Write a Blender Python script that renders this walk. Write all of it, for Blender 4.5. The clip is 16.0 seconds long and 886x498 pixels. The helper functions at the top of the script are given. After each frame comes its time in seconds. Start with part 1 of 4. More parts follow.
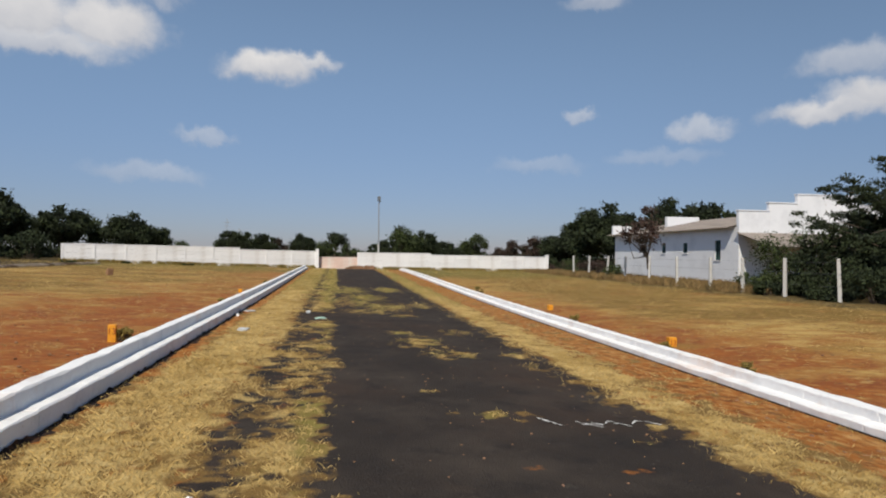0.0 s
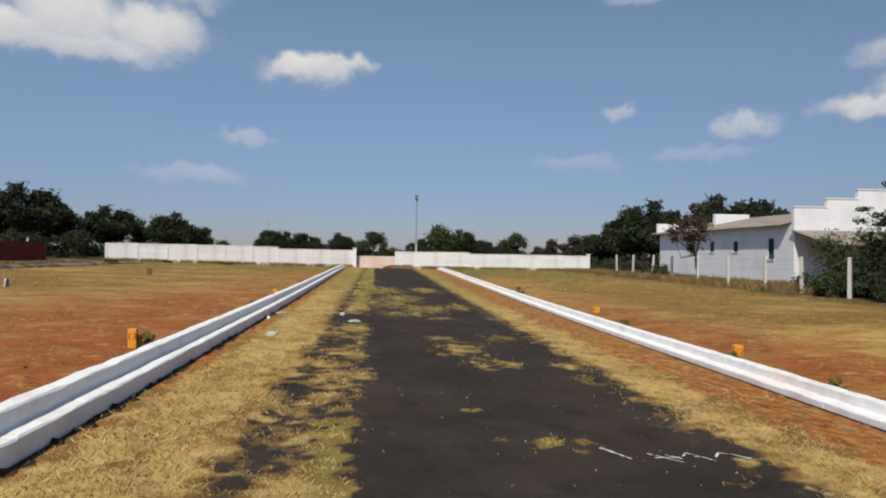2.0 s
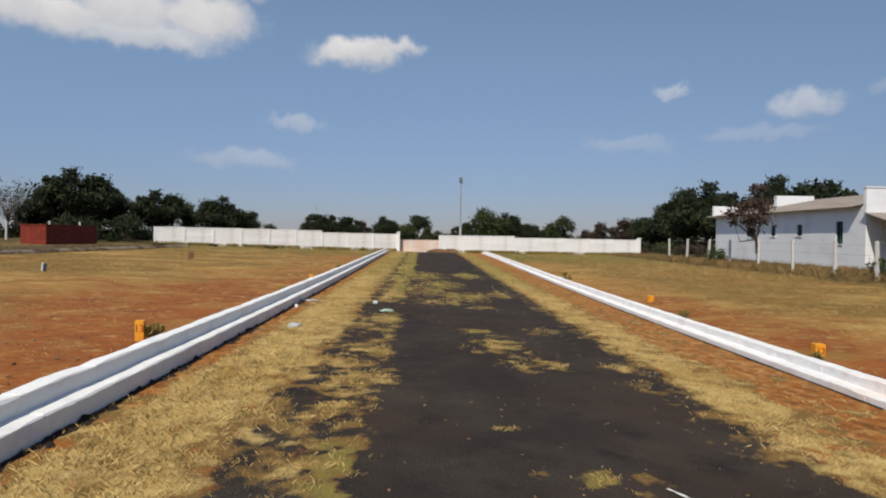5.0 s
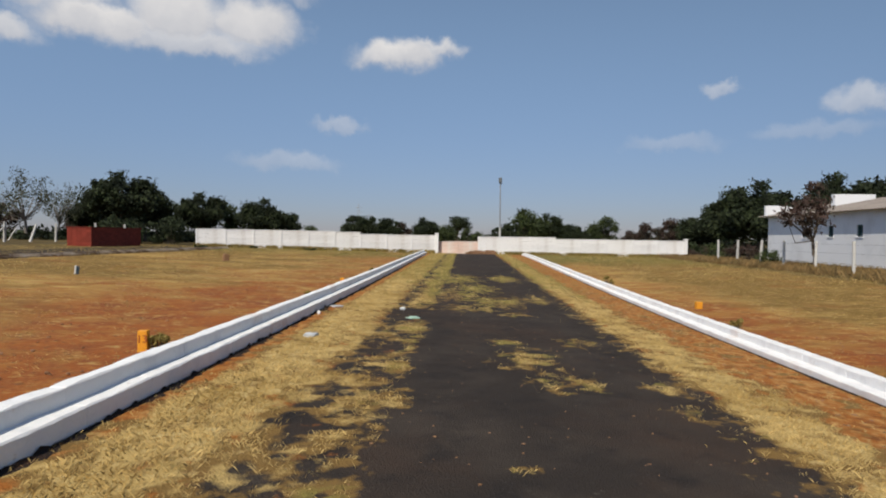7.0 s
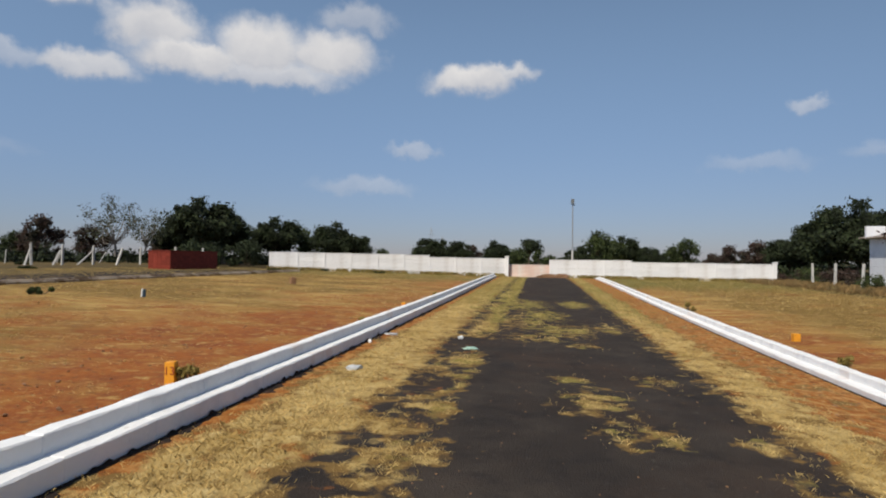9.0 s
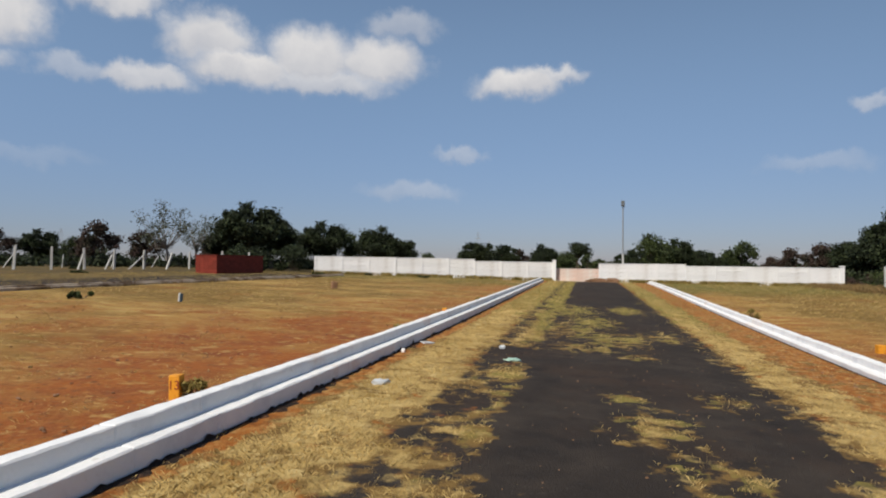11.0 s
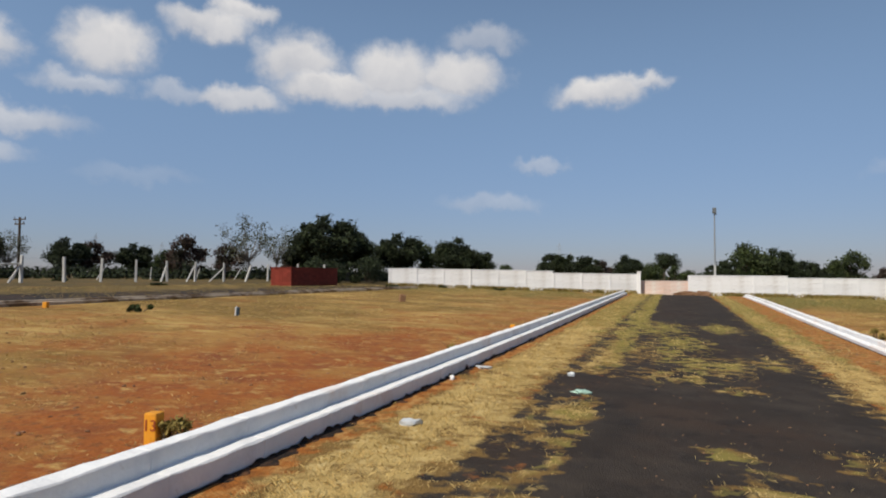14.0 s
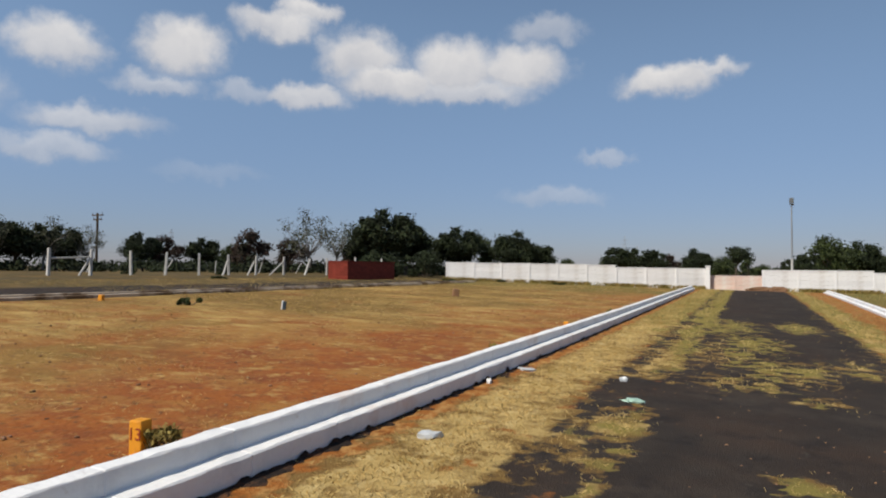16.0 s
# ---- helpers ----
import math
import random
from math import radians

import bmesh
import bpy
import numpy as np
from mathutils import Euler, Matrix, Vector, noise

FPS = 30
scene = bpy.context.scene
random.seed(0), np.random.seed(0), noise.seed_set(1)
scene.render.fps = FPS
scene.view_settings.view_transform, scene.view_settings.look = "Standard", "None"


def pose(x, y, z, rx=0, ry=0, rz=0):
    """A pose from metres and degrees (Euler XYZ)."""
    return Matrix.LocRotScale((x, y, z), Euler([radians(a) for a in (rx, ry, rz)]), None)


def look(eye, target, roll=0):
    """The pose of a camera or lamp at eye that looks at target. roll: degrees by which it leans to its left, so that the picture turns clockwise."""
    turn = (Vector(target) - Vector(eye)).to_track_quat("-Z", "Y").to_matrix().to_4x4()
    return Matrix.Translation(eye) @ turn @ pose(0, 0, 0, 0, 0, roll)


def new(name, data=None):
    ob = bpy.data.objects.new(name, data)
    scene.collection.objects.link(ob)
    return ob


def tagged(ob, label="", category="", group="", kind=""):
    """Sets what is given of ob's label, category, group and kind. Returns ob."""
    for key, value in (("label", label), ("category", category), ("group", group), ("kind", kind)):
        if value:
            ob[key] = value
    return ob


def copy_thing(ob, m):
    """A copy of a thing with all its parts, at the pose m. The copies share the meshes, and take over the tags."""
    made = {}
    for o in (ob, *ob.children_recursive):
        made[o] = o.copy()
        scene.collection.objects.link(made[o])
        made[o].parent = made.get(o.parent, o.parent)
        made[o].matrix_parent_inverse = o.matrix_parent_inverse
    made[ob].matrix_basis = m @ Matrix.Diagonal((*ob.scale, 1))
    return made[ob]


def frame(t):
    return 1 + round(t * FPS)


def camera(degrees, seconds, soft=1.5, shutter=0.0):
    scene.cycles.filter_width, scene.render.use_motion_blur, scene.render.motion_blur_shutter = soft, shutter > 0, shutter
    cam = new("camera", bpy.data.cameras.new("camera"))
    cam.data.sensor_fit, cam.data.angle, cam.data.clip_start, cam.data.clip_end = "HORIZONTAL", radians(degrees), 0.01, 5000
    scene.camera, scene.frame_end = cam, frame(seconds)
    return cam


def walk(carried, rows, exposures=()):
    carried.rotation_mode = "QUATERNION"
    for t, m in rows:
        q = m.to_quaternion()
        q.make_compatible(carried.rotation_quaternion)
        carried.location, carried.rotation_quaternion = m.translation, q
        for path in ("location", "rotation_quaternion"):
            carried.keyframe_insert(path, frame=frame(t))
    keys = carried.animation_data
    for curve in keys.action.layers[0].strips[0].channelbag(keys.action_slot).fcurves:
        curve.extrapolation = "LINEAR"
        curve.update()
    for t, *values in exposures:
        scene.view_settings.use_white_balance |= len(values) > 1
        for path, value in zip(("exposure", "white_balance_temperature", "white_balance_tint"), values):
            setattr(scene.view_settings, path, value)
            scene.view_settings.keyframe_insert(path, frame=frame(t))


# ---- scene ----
cam = camera(70.1, 16.0, soft=2.0)
PATH = [
    (0, look((0.679, -0.302, 1.368), (2.337, 9.559, 1.479), 0.64)),
    (0.5, look((0.726, -0.091, 1.391), (2.341, 9.778, 1.495), 0.57)),
    (1, look((0.742, 0.058, 1.390), (2.157, 9.957, 1.492), 0.56)),
    (1.5, look((0.709, 0.293, 1.401), (1.973, 10.213, 1.513), 0.83)),
    (2, look((0.757, 0.505, 1.379), (1.823, 10.448, 1.467), 0.61)),
    (2.5, look((0.849, 0.704, 1.391), (1.745, 10.664, 1.453), 0.50)),
    (3, look((0.873, 0.796, 1.402), (1.556, 10.772, 1.414), 0.53)),
    (3.5, look((0.880, 1.008, 1.414), (1.437, 10.992, 1.370), 0.53)),
    (4, look((0.912, 1.163, 1.397), (1.376, 11.151, 1.293), 0.53)),
    (6.5, look((1.175, 2.018, 1.424), (1.115, 12.015, 1.218), 0.64)),
    (7, look((1.233, 2.192, 1.438), (0.912, 12.185, 1.267), 0.53)),
    (7.5, look((1.240, 2.407, 1.444), (0.686, 12.391, 1.337), 0.53)),
    (8, look((1.292, 2.655, 1.465), (0.460, 12.620, 1.453), 0.58)),
    (8.5, look((1.380, 2.819, 1.464), (0.312, 12.761, 1.581), 0.64)),
    (9, look((1.417, 3.068, 1.451), (-0.051, 12.958, 1.634), 0.55)),
    (11.5, look((1.415, 4.190, 1.430), (-0.866, 13.923, 1.702), 0.54)),
    (12, look((1.444, 4.471, 1.434), (-0.934, 14.179, 1.766), 0.59)),
    (12.5, look((1.437, 4.671, 1.430), (-1.076, 14.343, 1.795), 0.44)),
    (13, look((1.361, 4.921, 1.453), (-1.500, 14.495, 1.844), 0.60)),
    (13.5, look((1.405, 5.166, 1.447), (-1.717, 14.658, 1.853), 0.54)),
    (14, look((1.438, 5.395, 1.441), (-1.986, 14.781, 1.866), 0.38)),
    (14.5, look((1.421, 5.611, 1.433), (-2.240, 14.907, 1.851), 0.53)),
    (15, look((1.412, 5.812, 1.433), (-2.481, 15.016, 1.791), 0.56)),
    (15.5, look((1.464, 5.998, 1.450), (-2.590, 15.133, 1.787), 0.55)),
    (16, look((1.489, 6.189, 1.440), (-2.842, 15.196, 1.764), 0.51)),
]
walk(cam, PATH)

# ---- light ----
SUN_EL, SUN_AZ = 48.0, 204.0          # azimuth clockwise from the road's direction
scene.view_settings.exposure = 0.0
sun_dir = Vector((math.sin(radians(SUN_AZ)) * math.cos(radians(SUN_EL)), math.cos(radians(SUN_AZ)) * math.cos(radians(SUN_EL)), math.sin(radians(SUN_EL))))
sun_data = bpy.data.lights.new("sun", "SUN")
sun_data.energy, sun_data.angle, sun_data.color = 4.3, radians(0.5), (1.0, 0.925, 0.785)
sun = new("sun", sun_data)
sun.matrix_world = look((0, 0, 60), Vector((0, 0, 60)) - sun_dir)

# clouds: azimuth, elevation, half width, half height (degrees), density
CLOUDS = [
    (-33.2, 18.5, 3.7, 2.3, 1.0), (-30.4, 16.4, 5.2, 1.7, 1.0), (-24.6, 17.6, 4.4, 2.5, 1.0), (-18.8, 17.5, 4.2, 2.2, 1.0), (-24.0, 15.6, 6.5, 1.2, 0.8),
    (-38.4, 14.8, 4.2, 1.2, 0.85), (-43.3, 14.8, 2.6, 1.0, 0.4), (-6.0, 15.9, 3.9, 1.5, 1.0), (-3.0, 16.5, 3.0, 0.9, 0.85),
    (-40.6, 20.4, 3.6, 1.5, 0.95), (-38.4, 21.7, 2.6, 1.2, 0.95), (-48.4, 17.8, 3.5, 2.5, 1.0), (-50.2, 14.8, 3.2, 1.0, 0.55),
    (-57.6, 16.8, 3.4, 1.9, 0.9), (-55.0, 11.4, 4.8, 1.3, 0.65), (-57.8, 9.0, 4.2, 1.2, 0.5), (-16.4, 20.6, 3.4, 1.2, 0.45),
    (-11.2, 9.9, 2.0, 0.7, 0.35), (-15.8, 6.6, 4.2, 0.9, 0.28), (31.7, 10.7, 2.7, 1.1, 0.5), (40.6, 11.5, 4.0, 1.1, 0.9), (44.6, 12.2, 4.0, 1.5, 0.95),
    (42.8, 14.9, 3.4, 1.4, 0.5), (22.0, 12.3, 1.3, 0.7, 0.4), (18.0, 8.0, 4.0, 0.7, 0.2), (23.0, 21.7, 2.6, 0.8, 0.4), (28.4, 8.6, 4.2, 0.8, 0.2),
    (-46.0, 8.0, 4.0, 0.8, 0.12), (-66.0, 13.0, 5.0, 2.0, 0.7), (-70.0, 19.0, 6.0, 2.4, 0.8),
]


def build_world():
    w = bpy.data.worlds.new("sky")
    scene.world = w
    w.use_nodes = True
    nt = w.node_tree
    nt.nodes.clear()
    N, L = nt.nodes.new, nt.links.new

    def mth(op, a, b=None, c=None):
        n = N("ShaderNodeMath")
        n.operation = op
        for i, v in enumerate((a, b, c)):
            if v is None:
                continue
            if isinstance(v, (int, float)):
                n.inputs[i].default_value = v
            else:
                L(v, n.inputs[i])
        return n.outputs[0]
    sky = N("ShaderNodeTexSky")
    sky.sky_type = "NISHITA"
    sky.sun_disc = False
    sky.sun_elevation, sky.sun_rotation = radians(SUN_EL), radians(SUN_AZ)
    sky.air_density, sky.dust_density, sky.ozone_density = 1.0, 0.15, 3.5
    tc = N("ShaderNodeTexCoord")
    sep = N("ShaderNodeSeparateXYZ")
    L(tc.outputs["Generated"], sep.inputs[0])
    az = mth("MULTIPLY", mth("ARCTAN2", sep.outputs[0], sep.outputs[1]), 57.29578)
    el = mth("MULTIPLY", mth("ARCSINE", sep.outputs[2]), 57.29578)
    comb = N("ShaderNodeCombineXYZ")
    L(az, comb.inputs[0]), L(el, comb.inputs[1])
    n1 = N("ShaderNodeTexNoise")
    n1.inputs["Scale"].default_value, n1.inputs["Detail"].default_value, n1.inputs["Roughness"].default_value = 0.44, 7.0, 0.56
    L(comb.outputs[0], n1.inputs["Vector"])
    off = N("ShaderNodeVectorMath")
    off.operation = "MULTIPLY_ADD"
    off.inputs[1].default_value, off.inputs[2].default_value = (4.4, 3.0, 0), (-2.2, -1.5, 0)
    L(n1.outputs["Color"], off.inputs[0])
    bent = N("ShaderNodeVectorMath")
    L(comb.outputs[0], bent.inputs[0]), L(off.outputs[0], bent.inputs[1])
    total, low = None, None
    for a, e, ra, re, dens in CLOUDS:
        sub = N("ShaderNodeVectorMath")
        sub.operation = "MULTIPLY_ADD"
        sub.inputs[1].default_value, sub.inputs[2].default_value = (1 / ra, 1 / re, 0), (-a / ra, -e / re, 0)
        L(bent.outputs[0], sub.inputs[0])
        ln = N("ShaderNodeVectorMath")
        ln.operation = "LENGTH"
        L(sub.outputs[0], ln.inputs[0])
        mr = N("ShaderNodeMapRange")
        mr.interpolation_type = "SMOOTHSTEP"
        for k, v in (("From Min", 1.34), ("From Max", 0.50), ("To Min", 0.0), ("To Max", dens)):
            mr.inputs[k].default_value = v
        L(ln.outputs["Value"], mr.inputs["Value"])
        rel = N("ShaderNodeSeparateXYZ")
        L(sub.outputs[0], rel.inputs[0])
        base = N("ShaderNodeMapRange")          # flat thin base, heaped lit top
        base.interpolation_type = "SMOOTHSTEP"
        base.inputs["From Min"].default_value, base.inputs["From Max"].default_value = -1.25, -0.25
        L(rel.outputs[1], base.inputs["Value"])
        body = mth("MULTIPLY", mr.outputs[0], base.outputs[0])
        lit = N("ShaderNodeMapRange")
        lit.inputs["From Min"].default_value, lit.inputs["From Max"].default_value = -0.9, 0.5
        L(rel.outputs[1], lit.inputs["Value"])
        glow = mth("MULTIPLY", body, lit.outputs[0])
        total = body if total is None else mth("MAXIMUM", total, body)
        low = glow if low is None else mth("MAXIMUM", low, glow)
    topness = mth("DIVIDE", low, mth("MAXIMUM", total, 0.01))
    n2 = N("ShaderNodeTexNoise")
    n2.inputs["Scale"].default_value, n2.inputs["Detail"].default_value = 0.22, 3.0
    L(bent.outputs[0], n2.inputs["Vector"])
    shade = N("ShaderNodeMapRange")
    for k, v in (("From Min", 0.35), ("From Max", 0.62), ("To Min", 0.55), ("To Max", 1.0)):
        shade.inputs[k].default_value = v
    L(n2.outputs["Fac"], shade.inputs["Value"])
    ccol = N("ShaderNodeMix")
    ccol.data_type = "RGBA"
    ccol.inputs[6].default_value, ccol.inputs[7].default_value = (5.6, 5.8, 6.4, 1), (8.8, 8.6, 8.5, 1)
    L(mth("MULTIPLY", shade.outputs[0], topness), ccol.inputs[0])
    tint = N("ShaderNodeMix")
    tint.data_type, tint.blend_type = "RGBA", "MULTIPLY"
    tint.inputs[0].default_value = 1.0
    haze = N("ShaderNodeMapRange")
    haze.interpolation_type = "SMOOTHSTEP"
    haze.inputs["From Min"].default_value, haze.inputs["From Max"].default_value = -6.0, 24.0
    L(el, haze.inputs["Value"])
    side = N("ShaderNodeMapRange")          # a little more haze towards the open fields
    for k, v in (("From Min", -60.0), ("From Max", 40.0), ("To Min", 1.14), ("To Max", 0.86)):
        side.inputs[k].default_value = v
    L(az, side.inputs["Value"])
    hazed = N("ShaderNodeVectorMath")
    hazed.operation = "SCALE"
    L(side.outputs[0], hazed.inputs["Scale"])
    hz = N("ShaderNodeMix")
    hz.data_type = "RGBA"
    hz.inputs[6].default_value, hz.inputs[7].default_value = HAZE_TINT, SKY_TINT
    L(haze.outputs[0], hz.inputs[0]), L(hz.outputs[2], hazed.inputs[0]), L(hazed.outputs[0], tint.inputs[7])
    L(sky.outputs[0], tint.inputs[6])
    mix = N("ShaderNodeMix")
    mix.data_type = "RGBA"
    L(total, mix.inputs[0]), L(tint.outputs[2], mix.inputs[6]), L(ccol.outputs[2], mix.inputs[7])
    bg = N("ShaderNodeBackground")
    bg.inputs["Strength"].default_value = 0.085
    L(mix.outputs[2], bg.inputs["Color"])
    out = N("ShaderNodeOutputWorld")
    L(bg.outputs[0], out.inputs[0])


HAZE_TINT, SKY_TINT = (0.385, 0.42, 0.68, 1), (1.47, 1.35, 1.22, 1)   # hazy blue-grey low down, clear above
build_world()


# ---- materials ----
def material(name, base, rough=0.85, spots=(), bump=0.0, bump_scale=40.0, metal=0.0, spec=0.3, island=0.0, objrand=0.0, attr=None):
    """spots: (colour, noise scale, low, high, detail) layers mixed over the base; attr: (attribute, colour) mixed by a vertex weight."""
    m = bpy.data.materials.new(name)
    m.use_nodes = True
    nt = m.node_tree
    N, L = nt.nodes.new, nt.links.new
    b = nt.nodes["Principled BSDF"]
    b.inputs["Roughness"].default_value, b.inputs["Metallic"].default_value = rough, metal
    b.inputs["Specular IOR Level"].default_value = spec
    tc = N("ShaderNodeTexCoord")
    rgb = N("ShaderNodeRGB")
    rgb.outputs[0].default_value = (*base, 1)
    col = rgb.outputs[0]
    for layer in spots:
        c, sc, lo, hi, det = layer[:5]
        n = N("ShaderNodeTexNoise")
        n.inputs["Scale"].default_value, n.inputs["Detail"].default_value = sc, det
        n.inputs["Roughness"].default_value = 0.65
        if len(layer) > 5:
            mp = N("ShaderNodeMapping")
            mp.inputs["Scale"].default_value = layer[5]
            L(tc.outputs["Object"], mp.inputs["Vector"])
            L(mp.outputs[0], n.inputs["Vector"])
        else:
            L(tc.outputs["Object"], n.inputs["Vector"])
        r = N("ShaderNodeMapRange")
        for k, v in (("From Min", lo), ("From Max", hi)):
            r.inputs[k].default_value = v
        if len(layer) > 6:
            at = N("ShaderNodeAttribute")
            at.attribute_name = layer[6]
            ad = N("ShaderNodeMath")
            ad.operation = "ADD"
            L(n.outputs["Fac"], ad.inputs[0]), L(at.outputs["Fac"], ad.inputs[1])
            L(ad.outputs[0], r.inputs["Value"])
        else:
            L(n.outputs["Fac"], r.inputs["Value"])
        mx = N("ShaderNodeMix")
        mx.data_type = "RGBA"
        L(r.outputs[0], mx.inputs[0]), L(col, mx.inputs[6])
        mx.inputs[7].default_value = (*c, 1)
        col = mx.outputs[2]
    if island or objrand:
        hsv = N("ShaderNodeHueSaturation")
        if island:
            src = N("ShaderNodeNewGeometry").outputs["Random Per Island"]
        else:
            src = N("ShaderNodeObjectInfo").outputs["Random"]
        r = N("ShaderNodeMapRange")
        amt = island or objrand
        r.inputs["To Min"].default_value, r.inputs["To Max"].default_value = 1 - amt, 1 + amt
        L(src, r.inputs["Value"]), L(r.outputs[0], hsv.inputs["Value"]), L(col, hsv.inputs["Color"])
        col = hsv.outputs[0]
    L(col, b.inputs["Base Color"])
    if bump:
        n = N("ShaderNodeTexNoise")
        n.inputs["Scale"].default_value, n.inputs["Detail"].default_value = bump_scale, 5
        L(tc.outputs["Object"], n.inputs["Vector"])
        bp = N("ShaderNodeBump")
        bp.inputs["Strength"].default_value, bp.inputs["Distance"].default_value = bump, 0.02
        L(n.outputs["Fac"], bp.inputs["Height"]), L(bp.outputs[0], b.inputs["Normal"])
    return m


STREAK = (1.0, 1.25, 1.0)
M_GROUND = material("red_soil_and_dry_grass", (0.275, 0.082, 0.012), 0.95, [
    ((0.17, 0.045, 0.011), 1.3, 0.42, 0.72, 8),
    ((0.35, 0.15, 0.04), 7.0, 0.52, 0.75, 6),
    ((0.33, 0.175, 0.042), 0.60, 0.38, 0.58, 12, STREAK, "turf"),
    ((0.46, 0.305, 0.095), 1.1, 0.50, 0.66, 13, (0.75, 1.5, 1.0), "turf"),
    ((0.18, 0.105, 0.020), 0.24, 0.46, 0.66, 12, STREAK, "turf"),
    ((0.25, 0.085, 0.014), 0.42, 0.55, 0.68, 12, STREAK),
    ((0.43, 0.265, 0.085), 3.4, 0.55, 0.68, 10, STREAK),
    ((0.13, 0.055, 0.018), 9.0, 0.55, 0.68, 7),
    ((0.135, 0.116, 0.022), 0.5, 0.40, 0.62, 11, STREAK, "far_green"),
    # scrub: dark growth on the left; by the house fence also painted shrub shade
    ((0.088, 0.060, 0.018), 0.5, 0.40, 0.60, 9, STREAK, "scrub"),
], bump=0.9, bump_scale=18)
M_ASPHALT = material("worn_asphalt", (0.033, 0.027, 0.024), 0.95, [
    ((0.055, 0.043, 0.035), 0.8, 0.42, 0.70, 8),
    ((0.06, 0.038, 0.027), 0.45, 0.48, 0.70, 9)], bump=0.8, bump_scale=70, spec=0.12)
# one surface from kerb to kerb: asphalt, then soil, dead grass, straw and green growth where each has spread
M_LANE = material("worn_asphalt_and_verge", (0.034, 0.027, 0.0225), 0.95, [
    ((0.056, 0.044, 0.035), 0.8, 0.44, 0.64, 10),
    ((0.054, 0.035, 0.025), 0.45, 0.48, 0.70, 11),
    ((0.021, 0.018, 0.017), 2.2, 0.52, 0.70, 9),
    ((0.10, 0.085, 0.07), 5.0, 0.64, 0.76, 12),
    ((0.12, 0.105, 0.09), 60.0, 0.62, 0.74, 3),
    ((0.32, 0.115, 0.026), 2.5, 0.44, 0.56, 12, (1, 1, 1), "soil"),
    ((0.17, 0.062, 0.018), 5.5, 0.98, 1.12, 10, (1, 1, 1), "soil"),
    ((0.46, 0.25, 0.085), 7.0, 0.56, 0.74, 12, (1.3, 0.8, 1), "litter"),
    ((0.20, 0.120, 0.040), 4.2, 0.44, 0.56, 13, (1, 0.8, 1), "straw"),
    ((0.47, 0.330, 0.125), 3.4, 0.54, 0.68, 13, (1, 0.8, 1), "straw"),
    ((0.58, 0.43, 0.19), 6.5, 0.66, 0.84, 12, (1, 0.8, 1), "straw"),
    ((0.23, 0.185, 0.050), 2.6, 0.48, 0.66, 12, (1, 0.8, 1), "green"),
], bump=0.9, bump_scale=60, spec=0.12)
M_STRAW = material("straw_grass", (0.56, 0.405, 0.165), 0.85, [((0.38, 0.255, 0.085), 0.9, 0.42, 0.62, 5)], island=0.22)
M_GREENISH = material("half_green_grass", (0.20, 0.155, 0.038), 0.85, [((0.29, 0.205, 0.065), 1.2, 0.42, 0.60, 4)], island=0.25)
M_BROWNGRASS = material("brown_dead_grass", (0.24, 0.15, 0.06), 0.85, [((0.14, 0.10, 0.04), 0.9, 0.45, 0.6, 4)], island=0.35)
M_DUSTYKERB = material("dusty_bare_concrete", (0.50, 0.40, 0.30), 0.9, [((0.16, 0.10, 0.055), 0.8, 0.44, 0.56, 9), ((0.60, 0.54, 0.47), 3.0, 0.58, 0.7, 5)], bump=0.4)
M_LIME = material("whitewashed_concrete", (0.80, 0.79, 0.78), 0.85, [
    ((0.66, 0.655, 0.66), 2.4, 0.48, 0.70, 7), ((0.55, 0.48, 0.42), 9.0, 0.64, 0.78, 6), ((0.74, 0.58, 0.48), 0.6, 0.58, 0.75, 5)], bump=0.35, bump_scale=25)
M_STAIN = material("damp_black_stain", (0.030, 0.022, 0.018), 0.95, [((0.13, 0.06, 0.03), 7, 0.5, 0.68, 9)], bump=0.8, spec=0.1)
M_WALLWHITE = material("white_precast_concrete", (0.76, 0.74, 0.73), 0.85, [
    ((0.62, 0.58, 0.55), 1.2, 0.52, 0.75, 6), ((0.60, 0.42, 0.33), 0.5, 0.64, 0.80, 5)], bump=0.3, bump_scale=14, objrand=0.05)
M_PINK = material("peach_painted_concrete", (0.70, 0.50, 0.42), 0.85, [((0.72, 0.64, 0.58), 1.5, 0.45, 0.7, 5)], bump=0.2, objrand=0.05)
M_HOUSE = material("house_limewash", (0.74, 0.74, 0.76), 0.88, [((0.60, 0.60, 0.62), 0.7, 0.5, 0.75, 6), ((0.52, 0.46, 0.40), 3.0, 0.66, 0.8, 5)], bump=0.2, bump_scale=10)
M_ROOF = material("weathered_cement_roofing", (0.27, 0.23, 0.20), 0.9, [((0.16, 0.135, 0.12), 0.9, 0.45, 0.7, 6), ((0.36, 0.32, 0.28), 3.5, 0.58, 0.75, 5)], bump=0.3)
M_TEAL = material("dull_green_window_paint", (0.06, 0.13, 0.13), 0.6, [((0.03, 0.05, 0.05), 5, 0.5, 0.7, 3)])
M_DARK = material("dark_opening", (0.012, 0.012, 0.013), 0.7)
M_SHED = material("red_painted_brick", (0.21, 0.034, 0.020), 0.9, [((0.10, 0.020, 0.014), 2.5, 0.48, 0.7, 5)], bump=0.4, objrand=0.18)
M_YELLOW = material("orange_yellow_paint", (0.72, 0.30, 0.02), 0.6, [((0.52, 0.20, 0.02), 14, 0.5, 0.72, 4)], bump=0.2, bump_scale=60)
M_RED = material("red_brown_lettering", (0.30, 0.06, 0.02), 0.7)
M_CHALK = material("chalk_paint", (0.70, 0.69, 0.66), 0.9, [((0.16, 0.15, 0.14), 16, 0.50, 0.62, 5)])
